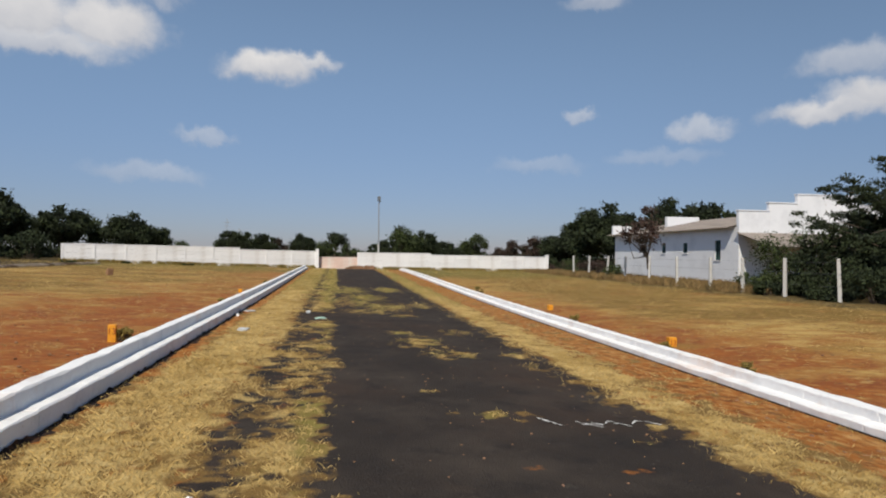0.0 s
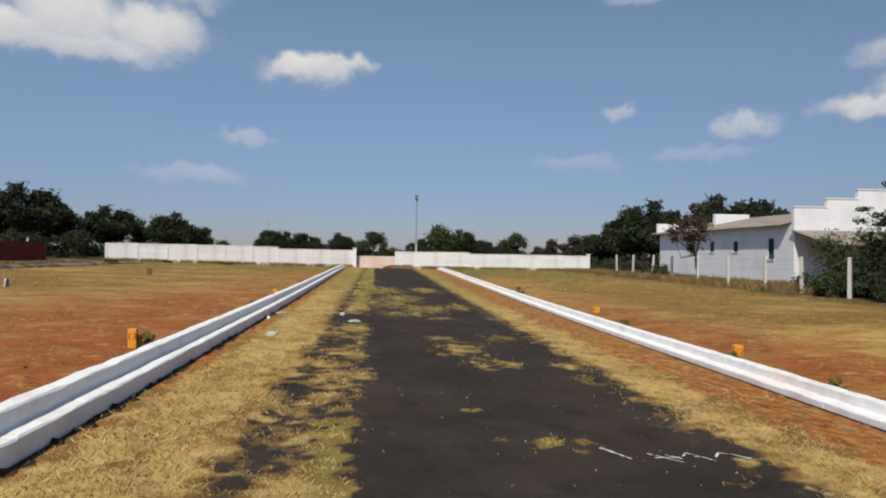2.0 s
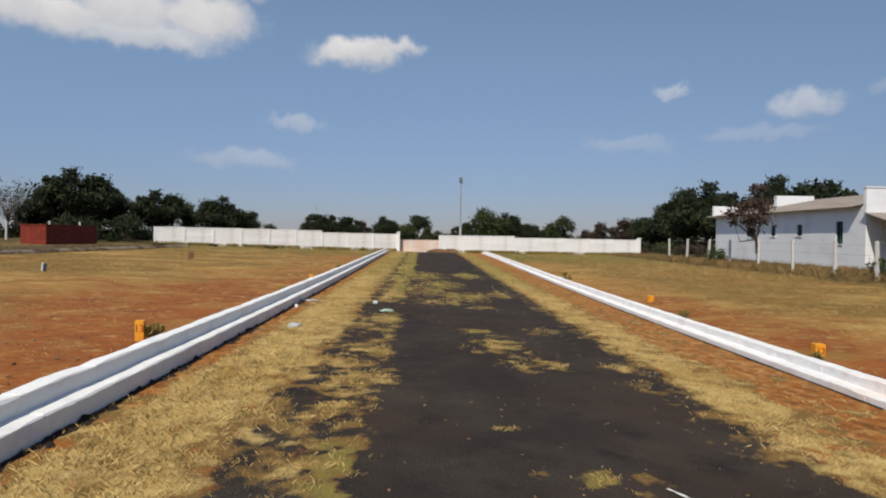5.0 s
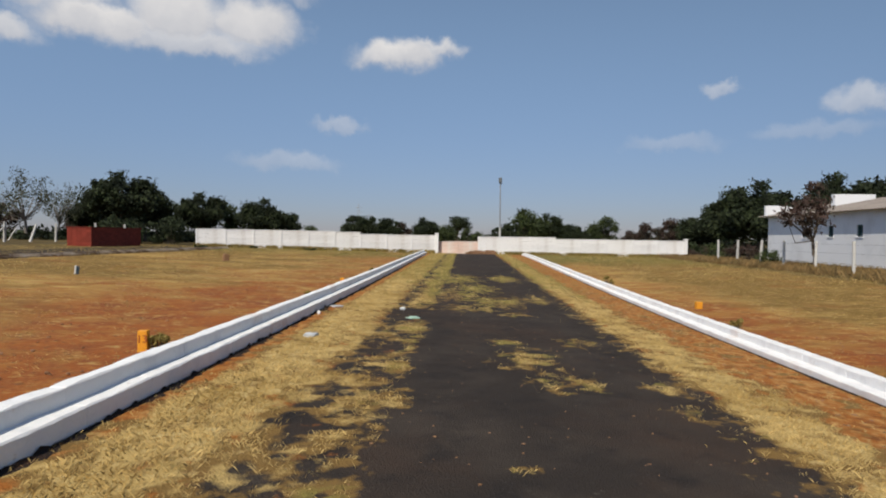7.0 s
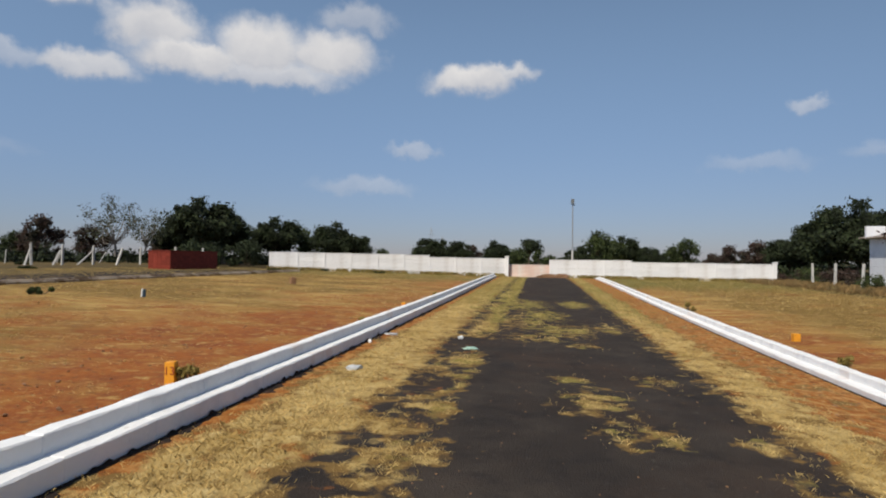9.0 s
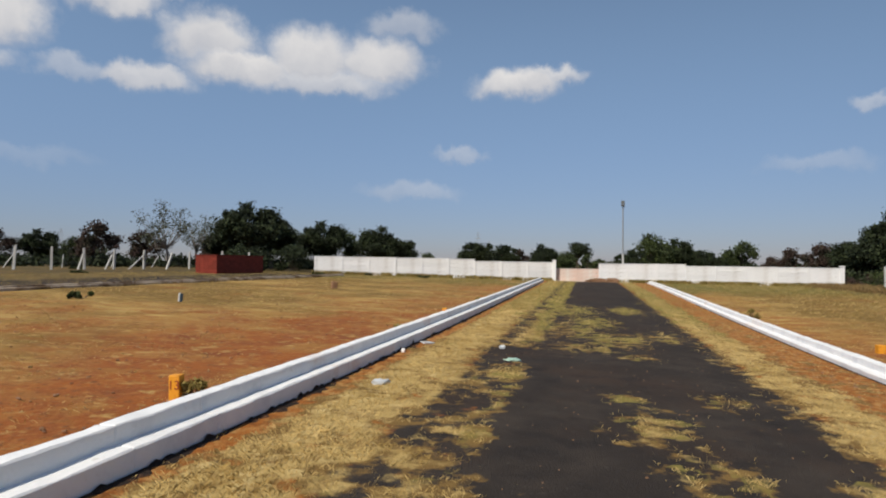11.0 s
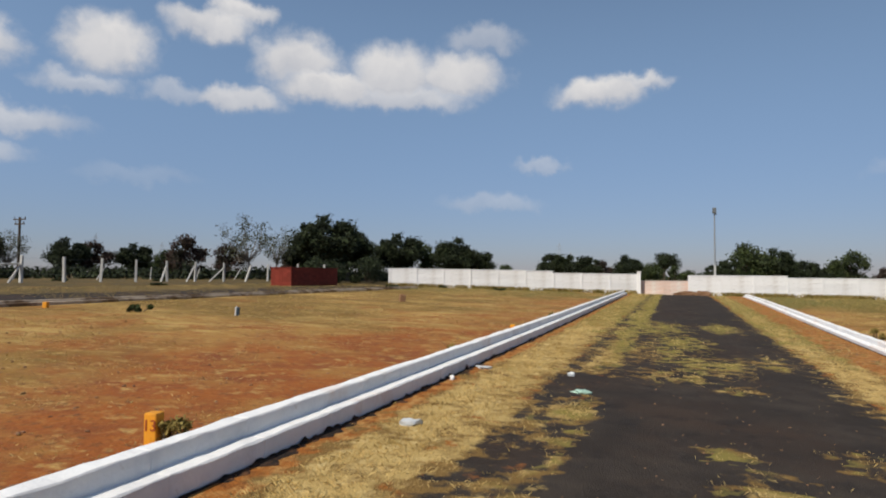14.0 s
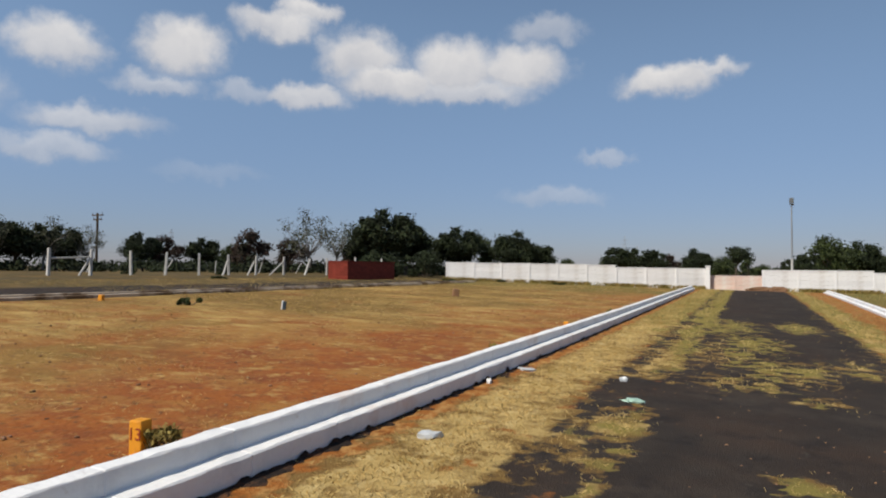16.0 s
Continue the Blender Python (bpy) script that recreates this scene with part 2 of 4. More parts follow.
M_POST = material("whitewashed_stone_post", (0.52, 0.50, 0.47), 0.88, [((0.40, 0.36, 0.32), 6, 0.52, 0.72, 5)], bump=0.3, bump_scale=30, objrand=0.10)
M_STEEL = material("galvanised_steel", (0.36, 0.37, 0.38), 0.5, metal=0.6)
M_LAMP = material("grey_lamp_housing", (0.13, 0.14, 0.15), 0.5)
M_BARK = material("rough_bark", (0.10, 0.075, 0.055), 0.95, [((0.05, 0.04, 0.03), 6, 0.45, 0.7, 5)], bump=0.6, bump_scale=20)
M_PALEBARK = material("pale_grey_bark", (0.25, 0.22, 0.19), 0.95, [((0.12, 0.10, 0.09), 6, 0.45, 0.7, 5)], bump=0.4)
M_LEAF = material("dark_green_leaves", (0.026, 0.036, 0.012), 0.8, [((0.014, 0.020, 0.009), 0.5, 0.42, 0.62, 4)], island=0.45)
M_LEAF_MID = material("mid_green_leaves", (0.050, 0.066, 0.018), 0.8, [((0.026, 0.036, 0.013), 0.5, 0.42, 0.62, 4)], island=0.45)
M_LEAF_BROWN = material("dry_brown_leaves", (0.060, 0.034, 0.026), 0.8, [((0.03, 0.03, 0.016), 0.5, 0.42, 0.62, 4)], island=0.4)
M_LEAF_GREY = material("sparse_grey_green_leaves", (0.075, 0.078, 0.045), 0.8, island=0.4)
M_STONE = material("reddish_field_stone", (0.24, 0.13, 0.065), 0.9, [((0.22, 0.12, 0.08), 10, 0.45, 0.7, 4)], bump=0.4, island=0.3)
M_PLASTIC = material("crumpled_pale_plastic", (0.52, 0.53, 0.53), 0.35, [((0.5, 0.52, 0.55), 20, 0.45, 0.7, 3)])
M_MINT = material("mint_plastic", (0.36, 0.52, 0.42), 0.4)
M_BLUE = material("dark_blue_paint", (0.03, 0.05, 0.07), 0.6, [((0.03, 0.06, 0.12), 9, 0.5, 0.7, 3)])
M_WIRE = material("dull_wire", (0.12, 0.12, 0.12), 0.6, metal=0.5)


# ---- building helpers ----
def lerp(a, b, k):
    return a + (b - a) * k


def smooth(a, b, v):
    k = min(1.0, max(0.0, (v - a) / (b - a)))
    return k * k * (3 - 2 * k)


def gz(x, y):
    """Height of the ground: it falls gently from the field beside the fence to the road, and lies level past it."""
    near = -0.0358 * max(x, -30.0) if x < 6 else lerp(-0.215, -0.05, min(1, (x - 6) / 14))
    far = 0.2 - 0.026 * (max(x, -30.0) + 1) if x < -1 else lerp(0.2, 0.0, min(1, (x + 1) / 21))
    return lerp(near, far, smooth(12, 54, y))


def nz(x, y, s, seed=0.0):
    return noise.noise(Vector((x * s, y * s, seed)))


def mesh_of(name, bm, mat):
    me = bpy.data.meshes.new(name)
    bm.normal_update()
    bm.to_mesh(me)
    bm.free()
    for m in (mat if isinstance(mat, (list, tuple)) else [mat]):
        me.materials.append(m)
    return me


def raw_mesh(name, verts, faces, mat):
    me = bpy.data.meshes.new(name)
    me.from_pydata(verts, [], faces)
    me.materials.append(mat)
    return me


def part(name, bm, mat, parent=None, label=""):
    ob = new(name, mesh_of(name, bm, mat) if isinstance(bm, bmesh.types.BMesh) else bm)
    if parent:
        ob.parent = parent
    if label:
        tagged(ob, label)
    return ob


def root(name, m, label, category, group="", kind=""):
    ob = new(name)
    ob.empty_display_size = 0.2
    ob.matrix_world = m
    return tagged(ob, label, category, group, kind)


def box(bm, x0, x1, y0, y1, z0, z1, bevel=0.0):
    r = bmesh.ops.create_cube(bm, size=1)
    for v in r["verts"]:
        v.co = Vector((lerp(x0, x1, v.co.x + 0.5), lerp(y0, y1, v.co.y + 0.5), lerp(z0, z1, v.co.z + 0.5)))
    if bevel:
        es = list({e for v in r["verts"] for e in v.link_edges})
        bmesh.ops.bevel(bm, geom=es, offset=bevel, segments=2, affect="EDGES", profile=0.6)
    return bm


def cube(*a, **k):
    return box(bmesh.new(), *a, **k)


def limb(bm, a, b, ra, rb, seg=7):
    a, b = Vector(a), Vector(b)
    d = b - a
    m = Matrix.Translation((a + b) / 2) @ d.to_track_quat("Z", "Y").to_matrix().to_4x4()
    bmesh.ops.create_cone(bm, cap_ends=True, segments=seg, radius1=ra, radius2=rb, depth=d.length, matrix=m)


def sheet(name, xs, ys, zf, mat):
    nx = len(xs)
    verts = [(x, y, zf(x, y)) for y in ys for x in xs]
    faces = [(j * nx + i, j * nx + i + 1, (j + 1) * nx + i + 1, (j + 1) * nx + i) for j in range(len(ys) - 1) for i in range(nx - 1)]
    return raw_mesh(name, verts, faces, mat)


# ---- ground and roads ----
def graded(lo, hi, step, far, grow=1.35):
    mid = [lo + step * i for i in range(int(round((hi - lo) / step)) + 1)]
    up, dn, s = [mid[-1]], [mid[0]], step
    while up[-1] < far:
        s *= grow
        up.append(up[-1] + s)
        dn.append(dn[-1] - s)
    return dn[:0:-1] + mid + up[1:]


def left_kerb_x(y):
    return -1.40 - 0.003 * y


def right_kerb_x(y):
    return 5.30 + 0.010 * y


def turf_weight(x, y):
    """Bare red soil beside the kerbs, more turf away from them and towards the boundary wall."""
    w = -0.05 + 0.12 * smooth(9, 26, y) + 0.06 * nz(x, y * 2.5, 0.13, 4)
    if x < left_kerb_x(y):
        w += 0.10 * smooth(12, 18, -x)
        w += 0.13 * smooth(1, 7, left_kerb_x(y) - x) - 0.09
    elif x > right_kerb_x(y):
        w += 0.17 * smooth(1.5, 5, x - right_kerb_x(y)) - 0.05
    return w


def build_ground():
    xs, ys = graded(-34, 26, 0.4, 2500), graded(-6, 60, 0.4, 2500)

    def z(x, y):
        lump = 0.012 * nz(x, y, 0.9) + 0.02 * nz(x, y, 0.31, 2) if abs(x) < 40 and -8 < y < 70 else 0
        return gz(x, y) + lump - (0.09 if left_kerb_x(y) - 0.02 < x < right_kerb_x(y) + 0.1 and -8.5 < y < 53 else 0)
    me = sheet("ground", xs, ys, z, M_GROUND)
    a = me.attributes.new("turf", "FLOAT", "POINT")
    a.data.foreach_set("value", [turf_weight(v.co.x, v.co.y) for v in me.vertices])
    # dark vegetation for -x; for +x the shrubs' ground shadow is painted in too
    a = me.attributes.new("scrub", "FLOAT", "POINT")
    a.data.foreach_set("value", [-0.5 + 0.6 * smooth(14.5, 16, -v.co.x) + 0.6 * smooth(14.8, 16.6, v.co.x) for v in me.vertices])
    a = me.attributes.new("far_green", "FLOAT", "POINT")
    a.data.foreach_set("value", [-0.5 + (0.64 if v.co.x > 0 else 0.54) * smooth(24, 46, v.co.y) for v in me.vertices])
    for p in me.polygons:
        p.use_smooth = True
    tagged(new("ground", me), "red soil field with patchy dry yellow grass", "ground", kind="structure")


PATCHES = [(2.17, 5.24, 0.20, 0.17), (2.09, 10.0, 0.34, 0.55), (2.28, 8.9, 0.30, 0.42), (1.84, 11.3, 0.2, 0.2), (1.72, 6.2, 0.10, 0.08), (1.75, 5.3, 0.08, 0.07), (1.95, 11.2, 0.14, 0.12), (2.1, 10.85, 0.12, 0.10),
           (1.4, 15.5, 0.4, 0.6), (2.05, 17.0, 0.45, 1.2), (1.5, 20.4, 0.55, 1.2), (0.95, 18.5, 0.5, 1.4), (1.0, 24.0, 0.6, 1.8), (2.3, 14.6, 0.25, 0.3), (3.28, 8.8, 0.16, 0.25), (3.24, 7.9, 0.16, 0.25), (2.9, 11.5, 0.2, 0.3), (2.7, 25, 0.4, 1.2), (3.0, 18, 0.25, 0.8), (3.1, 4.4, 0.09, 0.06)]


def ramp(x, pts):
    for (a, u), (b, v) in zip(pts, pts[1:]):
        if x < b:
            return lerp(u, v, max(0.0, (x - a) / (b - a)))
    return pts[-1][1]


def straw_weight(x, y):
    """How far dry grass has spread over the lane, -0.5 none to 0.5 closed."""
    lk, rk = left_kerb_x(y), right_kerb_x(y)
    x += 0.10 * nz(0, y, 0.55, 50) * smooth(-0.9, -0.2, x)
    if x < 1.2:
        d = x - lk
        v = ramp(x, ((-1.0, 0.34), (-0.50, 0.33), (-0.24, 0.14), (-0.06, -0.06), (0.15, 0.0), (0.42, 0.06), (0.62, -0.04), (0.80, -0.36), (1.1, -0.5)))
        v -= (0.30 + 0.22 * smooth(6, 9, y)) * (1 - smooth(0.10, 0.34 + 0.16 * smooth(6, 10, y), d))
        v += 0.15 * smooth(20, 34, y) * smooth(0.0, 0.4, x) - 0.28 * math.exp(-((y - 14.2) / 0.9) ** 2) * smooth(-0.3, 0.2, x)
    elif x > 2.9:
        v = ramp(x - 0.006 * y, ((2.8, -0.5), (3.15, -0.30), (3.45, -0.12), (3.62, 0.02), (3.80, 0.30), (4.15, 0.28), (4.42, 0.02), (4.65, -0.14), (5.0, -0.12), (5.4, -0.2)))
    else:
        v = -0.5 + 0.16 * smooth(13, 17, y)
    for px, py, rx, ry in PATCHES:
        q = ((x - px) / rx) ** 2 + ((y - py) / ry) ** 2
        if q < 4:
            v = max(v, 0.03 - 0.085 * q)
    amp = 0.10 + 0.30 * math.exp(-((x - 0.15) / 0.42) ** 2)
    return v + amp * nz(x, y * 0.8, 1.7, 51) + 0.24 * nz(x * 0.8, y, 4.6, 52) + 0.20 * nz(x * 0.7, y, 11.0, 55)


def build_road():
    ys = [-8 + 0.3 * i for i in range(32)] + [1.55 + 0.07 * i for i in range(410)] + [30.4 + 0.2 * i for i in range(116)]
    n, verts, faces = 126, [], []
    straw, soil, litter_w, green = [], [], [], []
    for y in ys:
        lo, hi = left_kerb_x(y) - 0.03, right_kerb_x(y) + 0.03
        for i in range(n):
            x = lerp(lo, hi, i / (n - 1))
            w = straw_weight(x, y)
            z = gz(x, y) + 0.014 + 0.006 * nz(x, y, 1.5, 3) + 0.016 * max(0.0, min(1.0, w * 2.5)) * (1 + 0.8 * nz(x, y, 7, 6))
            verts.append((x, y, z))
            straw.append(0.5 * w if w > 0 else max(-0.5, 0.75 * w))
            g = ramp(x, ((-1.5, 0.5), (-0.55, 0.45), (-0.30, 0.05), (-0.05, -0.18), (0.45, -0.12), (0.75, -0.5), (3.3, -0.5), (3.7, -0.1), (3.95, 0.3), (4.2, 0.5)))
            for px, py, rx, ry in ((1.97, 3.80, 0.16, 0.07), (2.73, 3.72, 0.12, 0.06)):
                g = max(g, -0.015 - 0.09 * (((x - px) / rx) ** 2 + ((y - py) / ry) ** 2))
            soil.append(max(-0.5, g))
            litter_w.append(0.10 + 0.05 * nz(x, y, 0.9, 7) if x > 4.1 or x < -0.7 else -0.5)
            m = 0.20 * (math.exp(-((x - 0.5) / 0.25) ** 2) + (1 if 1.1 < x < 3.4 else 0)) + 0.34 * smooth(13, 28, y)
            green.append(m - 0.16 + 0.15 * nz(x, y, 0.8, 8) if w > -0.06 else -0.5)
    for j in range(len(ys) - 1):
        for i in range(n - 1):
            faces.append((j * n + i, j * n + i + 1, (j + 1) * n + i + 1, (j + 1) * n + i))
    me = raw_mesh("road", verts, faces, M_LANE)
    for key, vals in (("straw", straw), ("soil", soil), ("litter", litter_w), ("green", green)):
        me.attributes.new(key, "FLOAT", "POINT").data.foreach_set("value", vals)
    for p in me.polygons:
        p.use_smooth = True
    tagged(new("road", me), "worn dark asphalt lane with ragged grassy edges", "road", kind="structure")
    me = sheet("road", [-19.6 + 0.4 * i for i in range(10)], [-20 + 1.0 * i for i in range(67)], lambda x, y: gz(x, y) + 0.02, M_ASPHALT)
    tagged(new("road", me), "narrow dark asphalt lane crossing the field", "road", kind="structure")


def build_kerb(xf, side, y0, y1, steps, label, wob=0.011, mat=None):
    """Two-step plastered kerb. side -1: the upper step lies towards -x. steps: (depth, height) pairs from the road upwards."""
    (d1, h1), (d2, h2) = steps
    prof = [(0, -0.15), (0, h1 - 0.012), (0.012, h1), (d1, h1 + 0.006), (d1 + 0.004, h1 + h2 - 0.012), (d1 + 0.016, h1 + h2), (d1 + d2, h1 + h2), (d1 + d2 + 0.01, h1 + h2 - 0.02), (d1 + d2 + 0.02, -0.15)]
    verts, faces, n = [], [], len(prof)
    ys = [y0 + (y1 - y0) * i / int((y1 - y0) / 0.12) for i in range(int((y1 - y0) / 0.12) + 1)]
    joints = [y0 + 0.31 + 0.95 * i for i in range(int((min(y1, 32) - y0) / 0.95))]
    ys = sorted(ys + [j + o for j in joints for o in (-0.016, 0.0, 0.016)])
    seams = {round(j, 4) for j in joints}
    for y in ys:
        gx = xf(y)
        g = gz(gx, y)
        for k, (d, h) in enumerate(prof):
            w = wob * nz(k * 7.3, y, 2.2, 20 + side) + 0.6 * wob * nz(k * 3.1, y, 9, 21)
            if k in (2, 5):
                w -= 0.03 * max(0.0, nz(k, y, 5, 26) - 0.25)
            if round(y, 4) in seams:
                w += -0.009 if k in (2, 3, 5, 6) else 0.006
            verts.append((gx + side * (d + w), y, g + h + w * 0.8))
    for j in range(len(ys) - 1):
        for k in range(n - 1):
            f = (j * n + k, j * n + k + 1, (j + 1) * n + k + 1, (j + 1) * n + k)
            faces.append(f if side < 0 else f[::-1])
    m = len(ys) - 1
    faces += [tuple(range(n)), tuple(m * n + k for k in range(n))[::-1]]
    return tagged(new("kerb", raw_mesh("kerb", verts, faces, mat or M_LIME)), label, "kerb", kind="structure")


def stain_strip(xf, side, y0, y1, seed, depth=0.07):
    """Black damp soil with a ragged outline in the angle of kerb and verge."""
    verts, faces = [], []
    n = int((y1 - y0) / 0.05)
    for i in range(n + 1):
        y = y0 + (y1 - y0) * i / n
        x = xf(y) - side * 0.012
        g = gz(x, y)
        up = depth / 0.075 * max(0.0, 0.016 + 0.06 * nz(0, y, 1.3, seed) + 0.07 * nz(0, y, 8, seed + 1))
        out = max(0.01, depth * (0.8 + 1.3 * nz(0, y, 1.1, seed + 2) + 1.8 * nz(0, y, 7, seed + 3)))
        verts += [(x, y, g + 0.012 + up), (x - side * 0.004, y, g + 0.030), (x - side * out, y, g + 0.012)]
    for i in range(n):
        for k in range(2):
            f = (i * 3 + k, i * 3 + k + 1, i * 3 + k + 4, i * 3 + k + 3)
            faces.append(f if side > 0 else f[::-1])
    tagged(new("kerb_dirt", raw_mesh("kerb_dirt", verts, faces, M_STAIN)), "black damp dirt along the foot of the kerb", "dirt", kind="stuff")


build_ground()
build_road()
build_kerb(left_kerb_x, -1, -8, 50.5, ((0.147, 0.176), (0.136, 0.135)), "whitewashed two-step concrete kerb along the lane")
build_kerb(right_kerb_x, 1, -8, 52.5, ((0.155, 0.10), (0.14, 0.11)), "whitewashed low two-step kerb beside the lane")
build_kerb(lambda y: -15.2, -1, -20, 46, ((0.14, 0.09), (0.14, 0.06)), "dusty pale kerb of the crossing lane", mat=M_DUSTYKERB)
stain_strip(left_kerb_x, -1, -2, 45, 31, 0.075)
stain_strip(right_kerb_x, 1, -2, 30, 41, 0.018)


# ---- boundary wall, built of slabs between posts ----
def build_wall(name, a, b, bays, slabs, top, mat, label, step_at=()):
    a, b = Vector(a), Vector(b)
    ang = math.degrees(math.atan2(b.y - a.y, b.x - a.x))
    length = (b - a).length / bays
    wall = root(name, pose(a.x, a.y, 0, 0, 0, ang), label, "boundary wall", kind="structure")
    ca, sa = (b - a).normalized().x, (b - a).normalized().y
    sh = 0.31
    slab_me = mesh_of("slab", cube(0.06, length - 0.06, -0.025, 0.025, 0.001, sh - 0.003, bevel=0.005), mat)
    post_me = mesh_of("post", cube(-0.07, 0.07, -0.07, 0.07, -0.3, slabs * sh + 0.05, bevel=0.012), mat)
    cap_me = mesh_of("coping", cube(0.0, length, -0.05, 0.05, 0.0, 0.06, bevel=0.012), mat)
    for i in range(bays + 1):
        s = i * length
        x, y = a.x + ca * s, a.y + sa * s
        k = min(i, bays - 1)
        z0 = top(k) - slabs * sh
        p = new("post", post_me)
        p.parent, p.location = wall, (s, 0, z0)
        if i == bays:
            break
        for j in range(slabs + 1):
            zz = z0 + (j - 1) * sh
            q = new("slab", slab_me)
            q.parent, q.location = wall, (s, 0.004 * math.sin(i * 5.1 + j * 3.7), zz)
            q.rotation_euler = (0, 0, 0.002 * math.sin(i * 3.3 + j))
        q = new("coping", cap_me)
        q.parent, q.location = wall, (s, 0, z0 + slabs * sh)
    return wall


WL, GL, GR, WR = (-19.0, 49.5, 0), (-1.0, 54.3, 0), (2.5, 54.6, 0), (19.6, 55.3, 0)
build_wall("wall_left", WL, GL, 9, 4, lambda i: (2.00, 1.98, 1.96, 1.94, 1.92, 1.88, 1.72, 1.70, 1.68)[i] - 0.06, M_WALLWHITE, "white precast slab boundary wall stepping down the slope")
build_wall("wall_right", GR, WR, 8, 4, lambda i: (1.60, 1.60, 1.60, 1.46, 1.45, 1.44, 1.42, 1.40)[i] - 0.06, M_WALLWHITE, "white precast slab boundary wall beyond the lane")
build_wall("wall_middle", (GL[0], GL[1] + 0.35, 0), (GR[0], GR[1] + 0.35, 0), 2, 3, lambda i: 1.13, M_PINK, "low peach-painted precast wall closing the lane's end")
for (px, py, h) in ((-0.95, 54.2, 1.86), (19.7, 55.3, 1.55)):
    t = root("gate_post", pose(px, py, gz(px, py)), "white square concrete post ending the boundary wall", "post", "wall end posts")
    part("shaft", cube(-0.13, 0.13, -0.13, 0.13, -0.2, h - gz(px, py) - 0.08, bevel=0.015), M_WALLWHITE, t)
    part("cap", cube(-0.17, 0.17, -0.17, 0.17, h - gz(px, py) - 0.08, h - gz(px, py), bevel=0.02), M_WALLWHITE, t)


# ---- trees ----
def crown_mesh(name, rng, clumps, leaf, per, mat, flat=1.0):
    """Leaves as small bent quads scattered over clumps (centre, radius)."""
    verts, faces = [], []
    for c, r in clumps:
        k = int(per * max(0.4, r))
        p = np.clip(rng.normal(size=(k, 3)), -2.2, 2.2) * 0.52 * r
        p = p * np.array((1, 1, 0.78 * flat)) + np.array(c)
        u = rng.normal(size=(k, 3))
        u /= np.linalg.norm(u, axis=1)[:, None]
        w = np.cross(u, rng.normal(size=(k, 3)))
        w /= np.linalg.norm(w, axis=1)[:, None]
        s = leaf * rng.uniform(0.6, 1.4, k)[:, None]
        base = len(verts)
        quad = np.stack([p - u * s, p + w * s * 0.45, p + u * s, p - w * s * 0.45], 1).reshape(-1, 3)
        verts.extend(map(tuple, quad))
        faces.extend((base + 4 * i, base + 4 * i + 1, base + 4 * i + 2, base + 4 * i + 3) for i in range(k))
    return raw_mesh(name, verts, faces, mat)


def tree(seed, height, radius, label, mat=None, bark=None, trunk_h=0.3, n=26, leaf=0.2, per=260, clump=0.36, low=0.28, name="tree", group="", tr=0.035):
    rng = np.random.default_rng(seed)
    t = root(name, pose(0, 0, 0), label, name.replace("_", " "), group)
    th = height * trunk_h
    bm = bmesh.new()
    lean = rng.normal(size=2) * 0.06 * height
    fork = Vector((lean[0] * 0.4, lean[1] * 0.4, th))
    r0 = height * tr
    limb(bm, (0, 0, -0.3), fork * 0.5 + Vector((0.03 * height * rng.normal(), 0, 0)), r0 * 1.25, r0)
    limb(bm, fork * 0.48, fork, r0, r0 * 0.85)
    clumps = []
    while len(clumps) < n:
        q = rng.uniform(-1, 1, 3)
        if np.linalg.norm(q) > 1 or np.linalg.norm(q) < 0.25:
            continue
        zc = lerp(height * low, height, 0.5) + q[2] * height * (1 - low) * 0.46
        if noise.noise(Vector((q[0] * 1.6, q[1] * 1.6, q[2] * 1.6 + seed * 3.1))) < -0.12:
            continue
        c = (q[0] * radius * 0.8 + lean[0], q[1] * radius * 0.8 + lean[1], zc)
        clumps.append((c, radius * clump * rng.uniform(0.4, 1.35)))
    for c, r in clumps[::2]:
        c = Vector(c)
        mid = fork.lerp(c, 0.5) + Vector(rng.normal(size=3)) * 0.05 * height
        limb(bm, fork * 0.97, mid, r0 * 0.5, r0 * 0.28, 5)
        limb(bm, mid, c, r0 * 0.28, r0 * 0.08, 5)
    part("trunk", bm, bark or M_BARK, t)
    part("crown", crown_mesh("crown", rng, clumps, leaf, per, mat or M_LEAF), None, t)
    return t


def place(t, x, y, rz=0.0, s=1.0, copy=True):
    """A copy of a tree on the ground, or the tree itself."""
    o = copy_thing(t, pose(x, y, gz(x, y) if abs(x) < 60 and y < 90 else 0.0, 0, 0, rz)) if copy else t
    if not copy:
        o.matrix_world = pose(x, y, gz(x, y), 0, 0, rz)
    o.scale = (s, s, s)
    return o


def polar(az, d):
    return 1.2 + d * math.sin(radians(az)), 3.0 + d * math.cos(radians(az))


ROUND = tree(1, 8.0, 4.4, "broad dark green shade tree beyond the wall", n=58, leaf=0.20, per=330, clump=0.25, group="trees beyond the wall")
SPREAD = tree(2, 6.5, 4.6, "spreading dark green tree on the horizon", n=46, leaf=0.22, per=260, low=0.3, clump=0.24, group="trees beyond the wall")
OPEN = tree(3, 6.0, 3.4, "light green open-crowned tree beyond the wall", M_LEAF_MID, n=40, leaf=0.19, per=170, low=0.12, clump=0.24, group="trees beyond the wall")
RUSTY = tree(4, 5.5, 3.0, "rust-brown half-dry tree beyond the wall", M_LEAF_BROWN, n=40, leaf=0.18, per=200, low=0.10, clump=0.24, group="trees beyond the wall")
BARE = tree(5, 8.0, 3.6, "pale nearly leafless tree with thin grey branches", M_LEAF_GREY, M_PALEBARK, n=46, leaf=0.13, per=50, low=0.3, clump=0.26, tr=0.02, group="bare trees")
